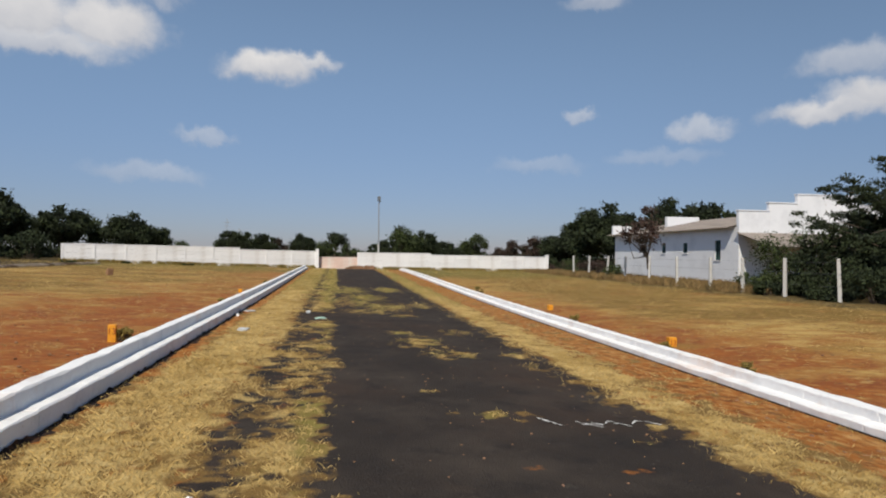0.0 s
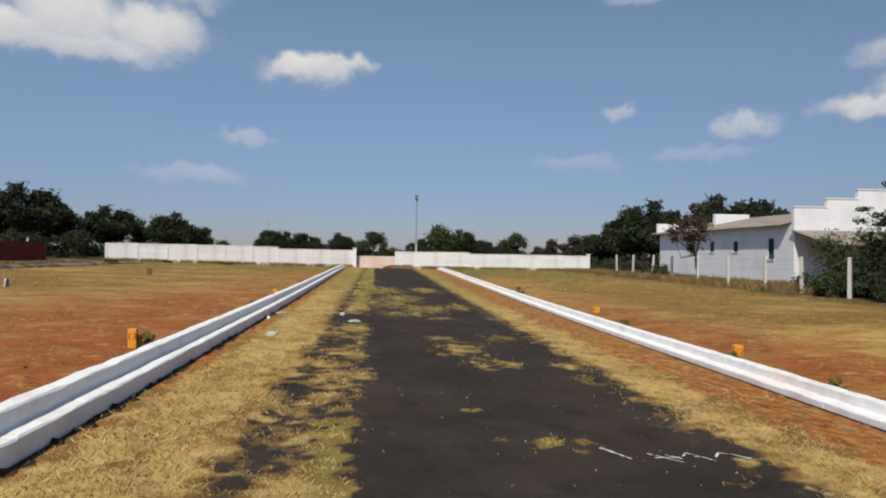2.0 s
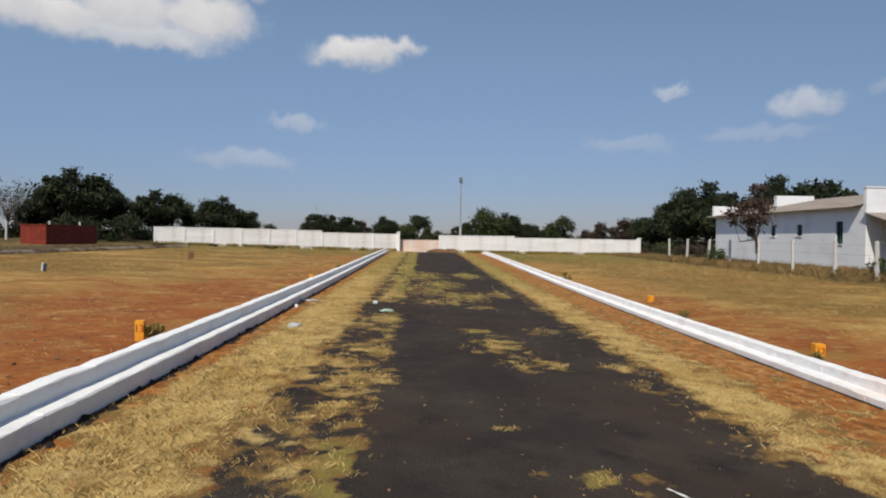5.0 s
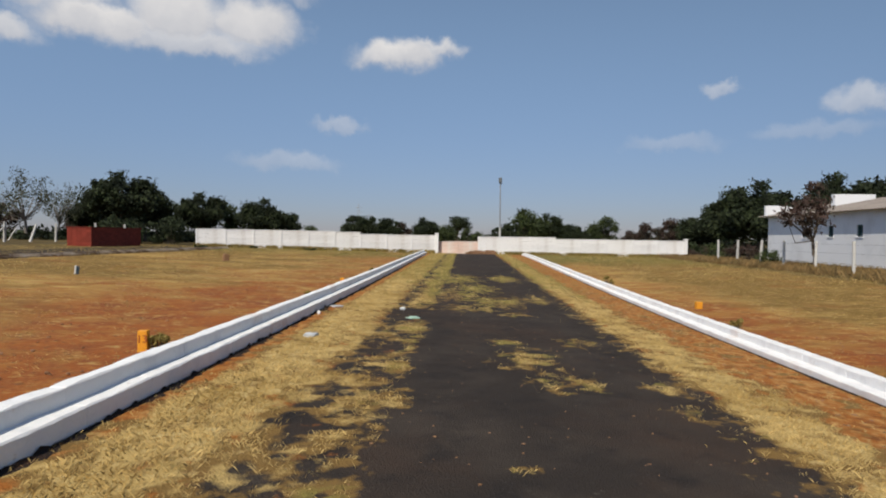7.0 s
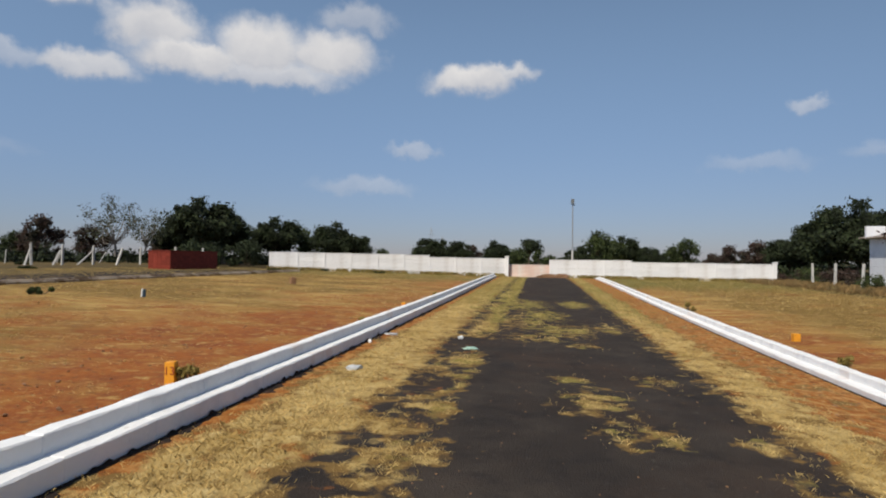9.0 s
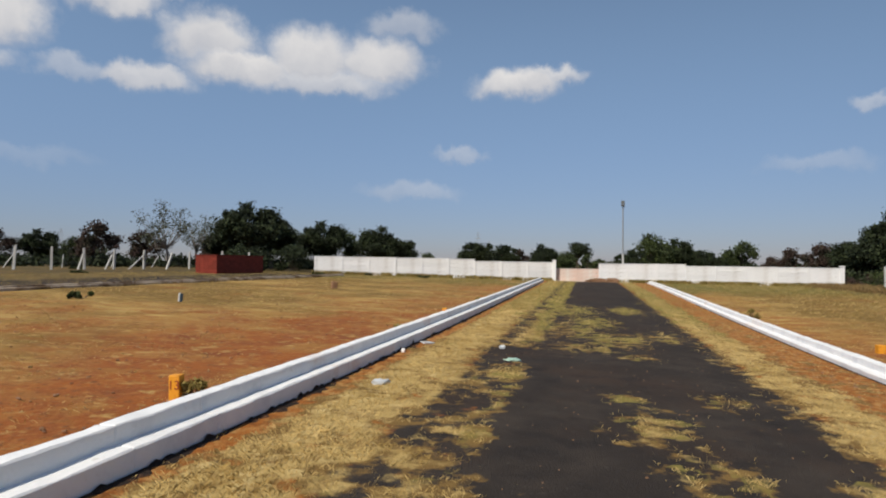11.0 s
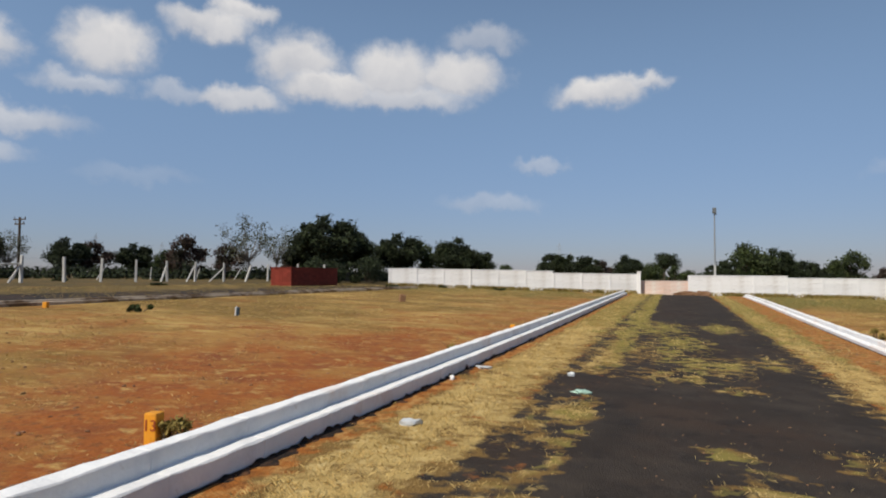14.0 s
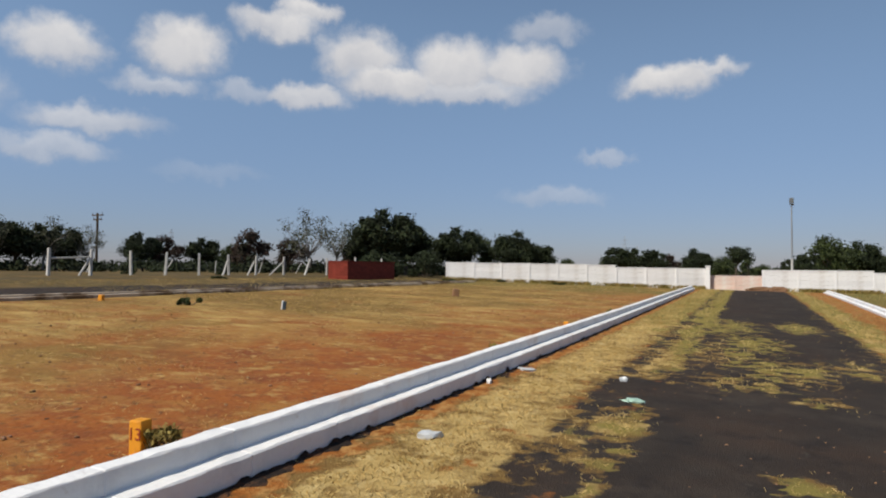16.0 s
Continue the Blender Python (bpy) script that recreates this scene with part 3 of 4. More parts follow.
FLATTOP = tree(6, 6.0, 2.5, "flat-topped tree with a bare trunk on the horizon", n=14, leaf=0.2, per=330, low=0.62, trunk_h=0.5, group="trees beyond the wall")
# kind, azimuth, distance, elevation of the top, turn
TREES = [
    (ROUND, -29.4, 60, 5.5, 10), (ROUND, -27.4, 64, 4.6, 80), (ROUND, -23.2, 68, 3.95, 0), (OPEN, -20.9, 70, 3.2, 140), (ROUND, -18.0, 68, 3.5, 200), (SPREAD, -16.2, 72, 2.3, 60), (OPEN, -14.1, 84, 1.15, 20),
    (ROUND, -31.4, 70, 3.2, 33), (SPREAD, -25.6, 72, 2.7, 301),
    (OPEN, -10.8, 90, 1.3, 60), (SPREAD, -9.3, 88, 2.1, 40), (SPREAD, -7.3, 92, 1.85, 190), (RUSTY, -5.4, 95, 1.3, 10), (ROUND, -3.4, 90, 2.0, 70),
    (OPEN, -1.9, 88, 1.4, 10), (FLATTOP, -0.6, 80, 2.15, 0), (OPEN, 1.6, 100, 0.7, 220), (SPREAD, 3.6, 95, 1.1, 20),
    (OPEN, 5.9, 72, 3.0, 130), (ROUND, 7.3, 76, 2.5, 300), (SPREAD, 9.1, 84, 1.5, 100), (SPREAD, 4.8, 90, 1.5, 77),
    (OPEN, 13.0, 88, 2.2, 250), (SPREAD, 11.2, 110, 0.9, 250), (RUSTY, 16.2, 82, 1.6, 40), (RUSTY, 17.9, 78, 2.0, 150), (SPREAD, 19.2, 80, 1.5, 50), (RUSTY, 14.8, 100, 0.9, 50),
    (ROUND, 21.6, 70, 3.2, 15), (SPREAD, 23.3, 68, 3.6, 215), (ROUND, 25.2, 66, 5.2, 125), (ROUND, 31.0, 62, 5.6, 60), (SPREAD, 32.4, 64, 4.9, 160), (SPREAD, 27.4, 70, 3.6, 160), (SPREAD, 20.4, 74, 2.0, 90),
    (BARE, -35.6, 66, 5.2, 30), (BARE, -33.6, 68, 4.2, 120), (RUSTY, -37.3, 72, 2.7, 0), (RUSTY, -40.4, 72, 3.4, 45), (OPEN, -41.9, 80, 2.1, 245), (ROUND, -44.9, 84, 2.6, 25),
    (ROUND, -49.2, 80, 2.9, 145), (RUSTY, -47.5, 82, 2.7, 10), (ROUND, -55.0, 74, 3.3, 15), (BARE, -58.6, 70, 4.3, 15), (SPREAD, -57.5, 72, 3.4, 80), (ROUND, -61.0, 70, 3.8, 250),
    (BARE, -53.0, 74, 3.3, 80), (BARE, -55.8, 72, 4.0, 215), (SPREAD, -43.4, 95, 1.1, 25), (RUSTY, -31.8, 72, 2.4, 25), (ROUND, -64.5, 72, 3.4, 100), (SPREAD, -68.0, 74, 3.4, 190), (ROUND, -72.0, 78, 3.9, 20),
]
used = set()
for kind, az, d, el, rz in TREES:
    x, y = polar(az, d)
    g = gz(x, y) if abs(x) < 60 and y < 90 else 0.0
    htop = 1.44 + d * math.tan(radians(el)) - g
    full = max((v.co.z for c in kind.children for v in c.data.vertices))
    o = place(kind, x, y, rz, htop / full, copy=kind.name in used)
    used.add(kind.name)


def far_woods():
    rng = np.random.default_rng(9)
    clumps = []
    for i in range(700):
        az = rng.uniform(-80, 60)
        d = rng.uniform(150, 260)
        x, y = polar(az, d)
        clumps.append(((x, y, rng.uniform(0.0, 1.0) * (1 + 0.6 * math.sin(az * 1.7))), rng.uniform(1.0, 2.4)))
    me = crown_mesh("far_woods", rng, clumps, 0.7, 28, M_LEAF)
    tagged(new("far_woods", me), "low dark line of far scrub and trees", "woods", kind="stuff")


far_woods()


def undergrowth():
    rng = np.random.default_rng(19)
    clumps = []
    for i in range(520):
        az = rng.uniform(-75, -19) if i % 4 else rng.uniform(19, 30)
        d = rng.uniform(64, 82)
        x, y = polar(az, d)
        h = 0.25 + 0.9 * noise.noise(Vector((az * 0.6, 0, 0)))
        clumps.append(((x, y, gz(x, y) + rng.uniform(0.1, 0.5 + max(0.1, h))), rng.uniform(0.35, 0.8)))
    me = crown_mesh("undergrowth", rng, clumps, 0.2, 90, M_LEAF)
    tagged(new("undergrowth", me), "dark tangled undergrowth below the trees", "undergrowth", kind="stuff")


undergrowth()


# ---- white house beyond the fence ----
HX, HY0, HY1 = 24.2, 34.0, 50.6


def wall_with_holes(length, height, thick, holes):
    """A wall in the xz plane from (0,0), pierced by (x0, x1, z0, z1)."""
    bm = bmesh.new()
    xs = sorted({0.0, length, *[h[0] for h in holes], *[h[1] for h in holes]})
    for a, b in zip(xs, xs[1:]):
        cuts = [h for h in holes if h[0] <= a and h[1] >= b]
        z = -0.3
        for h in sorted(cuts, key=lambda q: q[2]):
            box(bm, a, b, 0, thick, z, h[2])
            z = h[3]
        box(bm, a, b, 0, thick, z, height)
    bmesh.ops.remove_doubles(bm, verts=bm.verts, dist=0.0005)
    return bm


def corrugated(width, run, rise, waves):
    """A corrugated sheet: ridges run down the slope along x, repeating along y."""
    verts, faces = [], []
    n = waves * 6
    for k in range(2):
        for i in range(n + 1):
            y = width * i / n
            w = 0.03 * math.cos(i / 6 * 2 * math.pi)
            for s in (0, 1):
                verts.append((run * s, y, rise * s + w + 0.02 * k))
    half = 2 * (n + 1)
    for i in range(n):
        a = 2 * i
        faces.append((a, a + 2, a + 3, a + 1))
        faces.append((half + a, half + a + 1, half + a + 3, half + a + 2))
    return raw_mesh("roof", verts, faces, M_ROOF)


def build_house():
    h = root("house", pose(HX, HY0, 0), "white limewashed single-storey house with stepped gable", "house")
    L = HY1 - HY0
    wins = [(1.55, 2.15, 1.30, 2.55), (5.3, 5.85, 1.75, 2.45), (8.2, 8.75, 1.75, 2.45), (11.2, 11.75, 1.7, 2.4)]
    side = part("side_wall", wall_with_holes(L, 3.32, 0.25, wins), M_HOUSE, h)
    side.matrix_local = pose(0.25, 0, 0, 0, 0, 90)
    for (a, b, z0, z1) in wins:
        w = part("window", cube(0.14, 0.17, a, b, z0, z1), M_DARK, h, "small dark window in a green frame")
        fr = bmesh.new()
        for q in ((a, a + 0.07, z0, z1), (b - 0.07, b, z0, z1), (a, b, z0, z0 + 0.07), (a, b, z1 - 0.07, z1), ((a + b) / 2 - 0.025, (a + b) / 2 + 0.025, z0, z1)):
            box(fr, 0.06, 0.12, q[0], q[1], q[2], q[3])
        part("frame", fr, M_TEAL, w)
        part("sill", cube(-0.05, 0.1, a - 0.05, b + 0.05, z0 - 0.07, z0, bevel=0.01), M_HOUSE, w)
    # stepped gable facing the field
    bm = bmesh.new()
    x = 0.0
    for wd, top in ((2.0, 4.25), (1.9, 4.75), (4.4, 5.3), (1.9, 4.75), (2.0, 4.25)):
        box(bm, x, x + wd, -0.25, 0.0, -0.3, top, bevel=0.02)
        x += wd
    part("gable_wall", bm, M_HOUSE, h)
    bm = bmesh.new()
    x = 0.0
    for wd, top in ((2.0, 4.25), (1.9, 4.75), (4.4, 5.3), (1.9, 4.75), (2.0, 4.25)):
        box(bm, x - 0.03, x + wd + 0.03, -0.29, 0.05, top + 0.003, top + 0.07, bevel=0.012)
        x += wd
    part("coping", bm, M_HOUSE, h)
    r = part("roof", corrugated(L + 0.5, 6.6, 1.25, 60), None, h, "weathered grey corrugated sheet roof")
    r.matrix_local = pose(-0.5, 0.02, 3.26)
    r = part("roof", corrugated(L + 0.5, 6.6, 1.25, 60), None, h, "weathered grey corrugated sheet roof")
    r.matrix_local = pose(12.7, L + 0.52, 3.26, 0, 0, 180)
    part("back_wall", cube(0.2, 12.1, L - 0.25, L, -0.3, 4.0), M_HOUSE, h)
    part("far_side_wall", cube(11.95, 12.2, 0.1, L - 0.3, -0.3, 3.2), M_HOUSE, h)
    part("parapet", cube(2.8, 5.6, L - 3.6, L - 3.2, 3.4, 4.75, bevel=0.02), M_HOUSE, h, "low white parapet rising behind the roof")
    part("parapet", cube(-0.3, 1.3, L - 0.2, L + 0.05, 3.2, 4.1, bevel=0.02), M_HOUSE, h)
    # lean-to porch before the gable
    pr = part("porch_roof", corrugated(9.5, 3.0, 0.85, 38), None, h, "sagging grey sheet roof of the porch")
    pr.matrix_local = pose(9.3, -3.2, 2.1, 0, 0, 90)
    for px in (0.5, 3.4, 6.3, 9.1):
        bm = bmesh.new()
        limb(bm, (px, -3.0, -0.3), (px, -3.0, 2.3), 0.07, 0.06, 8)
        part("porch_post", bm, M_BARK, h)
    part("door", cube(4.0, 5.1, -0.30, -0.26, 0, 2.05, bevel=0.01), M_DARK, h, "dark closed door under the porch")
    part("porch_wall", cube(8.9, 9.1, -2.9, -0.3, -0.3, 2.2), M_HOUSE, h)


build_house()


# ---- fences ----
def fence_post(name, height, w, label, group, mat=M_POST):
    t = root(name, pose(0, 0, 0), label, "fence post", group)
    bm = cube(-w, w, -w, w, -0.3, height, bevel=0.012)
    for v in bm.verts:
        v.co.x += 0.02 * math.sin(v.co.z * 2.3)
        if v.co.z > height * 0.8:
            v.co.x *= 0.8
            v.co.y *= 0.8
    part("shaft", bm, mat, t)
    return t


post_r = fence_post("fence_post", 1.5, 0.065, "whitewashed stone fence post in long dry grass", "posts along the house fence")
RIGHT = [(18.60, 45.75, -1), (18.51, 42.57, 1), (18.42, 39.30, 3), (18.33, 36.44, 0), (18.24, 33.25, 2), (18.15, 30.11, -1), (18.06, 26.99, 1), (17.97, 24.42, 3), (17.88, 21.73, 0), (17.79, 18.90, 2)]
for i, (x, y, tilt) in enumerate(RIGHT):
    m = pose(x, y, gz(x, y), tilt * 0.6, tilt, 15 * i)
    if i == 0:
        post_r.matrix_world = m
    else:
        copy_thing(post_r, m)
post_l = fence_post("fence_post", 1.32, 0.07, "pale stone fence post standing in the dry field", "posts along the field fence")
LEFT = [25.05, 27.19, 29.52, 31.75, 34.18, 36.63, 39.10, 41.93, 44.36, 47.05]
for i, y in enumerate(LEFT):
    x = -28.3
    m = pose(x, y, gz(x, y), -24 if i == 8 else (i * 37 % 5) - 2, (i * 53 % 5) - 2, 0 if i == 8 else 11 * i)
    if i == 0:
        post_l.matrix_world = m
    else:
        copy_thing(post_l, m)


for x, y in ((-23.1, 43.3), (-22.6, 46.0)):
    copy_thing(post_l, pose(x, y, gz(x, y) + 0.12, 1, -2, 20))


def leaning(name, a, b, r, label, group):
    t = root(name, pose(*a), label, "fence brace", group)
    bm = bmesh.new()
    limb(bm, (0, 0, -0.1), Vector(b) - Vector(a), r * 1.1, r * 0.9, 6)
    part("shaft", bm, M_POST, t)


def gp(x, y, h=0.0):
    return (x, y, gz(x, y) + h)


for ya, yb in ((LEFT[1] - 0.7, LEFT[1]), (LEFT[5] - 0.6, LEFT[5] - 0.15), (LEFT[6] - 0.9, LEFT[6] - 0.2), (LEFT[7] - 1.7, LEFT[7] - 0.1)):
    leaning("fence_brace", gp(-28.25, ya), gp(-28.28, yb, 0.95), 0.06, "slanting pale stone brace leaning on a fence post", "braces of the field fence")
leaning("fence_rail", gp(-28.3, LEFT[0], 0.92), gp(-28.3, LEFT[1], 0.92), 0.045, "pale horizontal rail between two fence posts", "")
for i, y in enumerate((27, 33, 39, 44, 49, 54, 60)):
    leaning("leaning_post", gp(-37, y), (-36.9, y + 0.4 * (i % 3), gz(-37, y) + 1.0), 0.04, "leaning pale post of a farther fence", "farther fence posts")


def wires(name, pts, heights, label):
    cu = bmesh.new()
    for h in heights:
        for (x0, y0), (x1, y1) in zip(pts, pts[1:]):
            limb(cu, gp(x0, y0, h), gp(x1, y1, h), 0.004, 0.004, 3)
    ob = part(name, cu, M_WIRE)
    tagged(ob, label, "fence wire", kind="stuff")


wires("fence_wire", [(x, y) for x, y, _ in RIGHT], (0.5, 0.95, 1.35), "thin barbed wires strung along the posts")
wires("fence_wire", [(-28.3, y) for y in LEFT], (0.4, 0.8, 1.2), "thin barbed wires strung along the field fence")


# ---- red brick tank ----
def build_tank():
    w, d, hh = 1.5, 5.8, 1.2
    t = root("brick_tank", pose(-22.4, 39.1, gz(-22, 41) - 0.06), "low red-painted brick tank in the field", "brick tank")
    core = bmesh.new()
    for a in ((0.02, 0.20, 0.02, d - 0.02), (w - 0.20, w - 0.02, 0.02, d - 0.02), (0.2, w - 0.2, 0.02, 0.2), (0.2, w - 0.2, d - 0.2, d - 0.02)):
        box(core, a[0], a[1], a[2], a[3], -0.2, hh - 0.03)
    part("mortar_wall", core, M_SHED, t)
    bl, bh = 0.29, 0.15
    m1 = mesh_of("brick", cube(0.006, bl - 0.006, -0.008, 0.03, 0.006, bh - 0.006), M_SHED)
    for row in range(int(hh / bh)):
        for i in range(5):
            o = new("brick", m1)
            o.parent, o.location = t, (i * bl + (0.05 if row % 2 else 0.0), 0.012, row * bh)
        for i in range(19):
            o = new("brick", m1)
            o.parent = t
            o.matrix_local = pose(w - 0.012, 0.05 + i * bl + (0.12 if row % 2 else 0), row * bh, 0, 0, 90)
    part("coping", cube(-0.03, w + 0.03, -0.03, d + 0.03, hh - 0.03, hh + 0.03, bevel=0.01), M_SHED, t)


build_tank()


# ---- poles ----
def build_lamp_pole(x, y):
    t = root("street_lamp", pose(x, y, gz(x, y)), "tall thin grey lamp pole behind the boundary wall", "street lamp")
    bm = bmesh.new()
    limb(bm, (0, 0, -0.3), (0, 0, 2.2), 0.085, 0.08, 10)
    part("lower_pole", bm, M_POST, t, "white-painted foot of the pole")
    bm = bmesh.new()
    limb(bm, (0, 0, 2.2), (0, 0, 6.25), 0.06, 0.045, 10)
    part("upper_pole", bm, M_STEEL, t)
    part("lamp_head", cube(-0.13, 0.13, -0.2, 0.2, 6.0, 6.42, bevel=0.04), M_LAMP, t)
    part("bracket", cube(-0.03, 0.16, -0.03, 0.03, 5.9, 5.98), M_STEEL, t)


build_lamp_pole(4.3, 55.6)
x, y = polar(-52.5, 82)
t = root("power_pole", pose(x, y, 0.9), "dark wooden power pole with crossarms", "power pole")
bm = bmesh.new()
limb(bm, (0, 0, -1.2), (0, 0, 6.5), 0.16, 0.12, 8)
part("shaft", bm, M_BARK, t)
for z, hw in ((6.2, 0.9), (5.7, 0.7)):
    q = part("crossarm", cube(-hw, hw, -0.06, 0.06, z, z + 0.12), M_BARK, t)
    for sx in (-hw + 0.1, hw - 0.1):
        bm = bmesh.new()
        limb(bm, (sx, 0, z + 0.12), (sx, 0, z + 0.36), 0.05, 0.04, 8)
        part("insulator", bm, M_LAMP, q)
for az, d, el in ((-9.5, 400, 3.2), (-0.5 - 8.0, 430, 2.4), (-48.6, 380, 3.4), (-43.8, 420, 2.8)):
    x, y = polar(az, d)
    hgt = d * math.tan(radians(el))
    t = root("pylon", pose(x, y, 0), "thin grey lattice pylon in the far haze", "pylon", "far pylons")
    for sx in (-1, 1):
        for sy in (-1, 1):
            bm = bmesh.new()
            limb(bm, (sx * 1.6, sy * 1.6, -0.5), (sx * 0.2, sy * 0.2, hgt), 0.09, 0.06, 4)
            part("leg", bm, M_STEEL, t)
    for z in (0.8, 0.9):
        part("arm", cube(-2.2, 2.2, -0.08, 0.08, hgt * z, hgt * z + 0.16), M_STEEL, t)


# ---- plot markers ----
def text_mesh(body, size, mat, depth=0.003):
    cu = bpy.data.curves.new("lettering", "FONT")
    cu.body, cu.size, cu.extrude, cu.align_x, cu.align_y = body, size, depth, "CENTER", "CENTER"
    tmp = bpy.data.objects.new("tmp", cu)
    scene.collection.objects.link(tmp)
    bpy.context.view_layer.update()
    me = bpy.data.meshes.new_from_object(tmp)
    bpy.data.objects.remove(tmp)
    me.materials.clear()
    me.materials.append(mat)
    return me


def marker(x, y, num, rz=0.0, w=0.13, h=0.29, tilt=0.0):
    t = root("plot_marker", pose(x, y, gz(x, y), 0, tilt, rz), "orange-yellow painted concrete plot marker with red number", "plot marker", "plot markers")
    bm = cube(-w / 2, w / 2, -w / 2, w / 2, -0.15, h, bevel=0.014)
    part("stone", bm, M_YELLOW, t)
    if num:
        me = text_mesh(num, 0.125, M_RED)
        q = part("number", me, None, t, "hand-painted red number")
        q.matrix_local = pose(0, -w / 2 - 0.002, h - 0.10, 90, 0, 0)


marker(-2.47, 9.40, "13", 8, 0.11, 0.25)
marker(-2.42, 21.2, "", 5, 0.12, 0.11)
marker(6.62, 10.2, "12", -6, 0.14, 0.17)
marker(6.85, 17.4, "", 4, 0.14, 0.17)
marker(-14.5, 17.8, "", 15, 0.12, 0.15)
t = root("boundary_stone", pose(-9.5, 19.4, gz(-9.5, 19.4), 0, 4, 20), "small dark and white painted stone in the field", "boundary stone")
part("stone", cube(-0.02, 0.05, -0.05, 0.05, -0.1, 0.22, bevel=0.02), M_BLUE, t)
part("cap", cube(-0.06, -0.022, -0.05, 0.05, -0.1, 0.24, bevel=0.02), M_LIME, t)
t = root("boundary_stone", pose(-9.2, 29.6, gz(-9.2, 29.6), 0, 7, 40), "small weathered stone standing in the field", "boundary stone")
part("stone", cube(-0.13, 0.13, -0.1, 0.1, -0.1, 0.30, bevel=0.05), M_STONE, t)


# ---- thorn tree and scrub by the house fence ----
def thorn_tree(x, y, seed):
    """A low thorny tree with flat sprays of fine leaves reaching over the fence."""
    rng = np.random.default_rng(seed)
    t = root("thorn_tree", pose(x, y, gz(x, y)), "dark green thorn tree with long feathery sprays", "tree")
    bm, clumps = bmesh.new(), []
    for k in range(4):
        a = rng.uniform(0, 6.28)
        limb(bm, (0.1 * math.cos(a), 0.1 * math.sin(a), -0.2), (0.5 * math.cos(a), 0.5 * math.sin(a), 1.6), 0.10, 0.07)
    for i in range(95):
        a, e = rng.uniform(0, 6.28), rng.uniform(-0.1, 1.35)
        ln = rng.uniform(1.8, 4.2)
        p0 = Vector((0.35 * math.cos(a), 0.35 * math.sin(a), rng.uniform(0.8, 3.0)))
        d = Vector((math.cos(a) * math.cos(e), math.sin(a) * math.cos(e), math.sin(e) * 0.8))
        p1 = p0 + d * ln * 0.6
        p2 = p0 + d * ln + Vector((0, 0, -0.15 * ln * rng.uniform(0, 1)))
        limb(bm, p0, p1, 0.035, 0.02, 5)
        limb(bm, p1, p2, 0.02, 0.006, 4)
        for s in np.linspace(0.3, 1.0, 8):
            q = p0.lerp(p2, float(s)) + Vector(rng.normal(size=3)) * 0.08
            clumps.append((tuple(q), 0.30 * rng.uniform(0.6, 1.3)))
    part("trunk", bm, M_BARK, t)
    part("crown", crown_mesh("crown", rng, clumps, 0.06, 300, M_LEAF, flat=0.5), None, t)


def shrub(x, y, r, h, seed, label, mat, leaf=0.06, per=420, n=16):
    rng = np.random.default_rng(seed)
    t = root("shrub", pose(x, y, gz(x, y)), label, "shrub", "scrub by the fence")
    bm, clumps = bmesh.new(), []
    for i in range(n):
        a = rng.uniform(0, 6.28)
        d = r * math.sqrt(rng.uniform(0, 0.8))
        c = Vector((d * math.cos(a), d * math.sin(a), h * rng.uniform(0.15, 0.85)))
        limb(bm, (c.x * 0.2, c.y * 0.2, -0.1), c, 0.02, 0.008, 4)
        clumps.append((tuple(c), min(r, h) * rng.uniform(0.25, 0.45)))
    part("stems", bm, M_BARK, t)
    part("leaves", crown_mesh("leaves", rng, clumps, leaf, per, mat), None, t)


thorn_tree(22.3, 20.0, 21)
thorn_tree(24.2, 21.6, 22)
for i, (x, y, r, h, mat) in enumerate((
        (18.9, 22.2, 0.7, 1.0, M_LEAF), (19.6, 21.6, 1.3, 1.9, M_LEAF), (20.3, 19.6, 1.4, 2.0, M_LEAF), (20.6, 25.2, 1.2, 2.7, M_LEAF_MID), (20.4, 23.4, 1.4, 2.9, M_LEAF_MID),
        (21.6, 18.4, 1.5, 2.2, M_LEAF), (22.6, 20.8, 1.6, 2.6, M_LEAF), (21.4, 22.4, 1.5, 2.4, M_LEAF), (23.5, 18.8, 1.6, 2.4, M_LEAF), (24.5, 22.0, 1.8, 3.0, M_LEAF),
        (18.5, 20.4, 0.9, 1.0, M_LEAF), (18.6, 18.2, 1.0, 1.1, M_LEAF), (19.4, 17.2, 1.1, 1.4, M_LEAF), (18.8, 24.4, 0.8, 1.0, M_LEAF_MID), (17.9, 19.6, 0.7, 0.5, M_LEAF), (18.0, 22.6, 0.7, 0.5, M_LEAF))):
    shrub(x, y, r, h, 40 + i, "dense dark green thorn scrub by the fence", mat)
for i, (x, y) in enumerate(((19.2, 51.0), (19.6, 47.0), (19.2, 42.5), (19.0, 38.6), (19.4, 44.8), (20.0, 49.5))):
    shrub(x, y, 0.9, 0.9 + 0.2 * (i % 3), 60 + i, "low dry scrub beside the fence", M_LEAF_MID if i % 2 else M_LEAF_BROWN, per=260, n=10)
for i, (x, y) in enumerate(((-2.32, 9.47), (-12.1, 18.5), (-30.5, 31.0), (-23.9, 31.5), (-29.0, 36.8), (-10.2, 48.9), (-14.6, 49.3), (-17.2, 46.0))):
    shrub(x, y, 0.48 if i else 0.12, 0.15 if i else 0.2, 80 + i, "small green weed clump in the field", M_LEAF_MID if i else M_GREENISH, leaf=0.04 if i else 0.018, per=420 if i else 300, n=14)
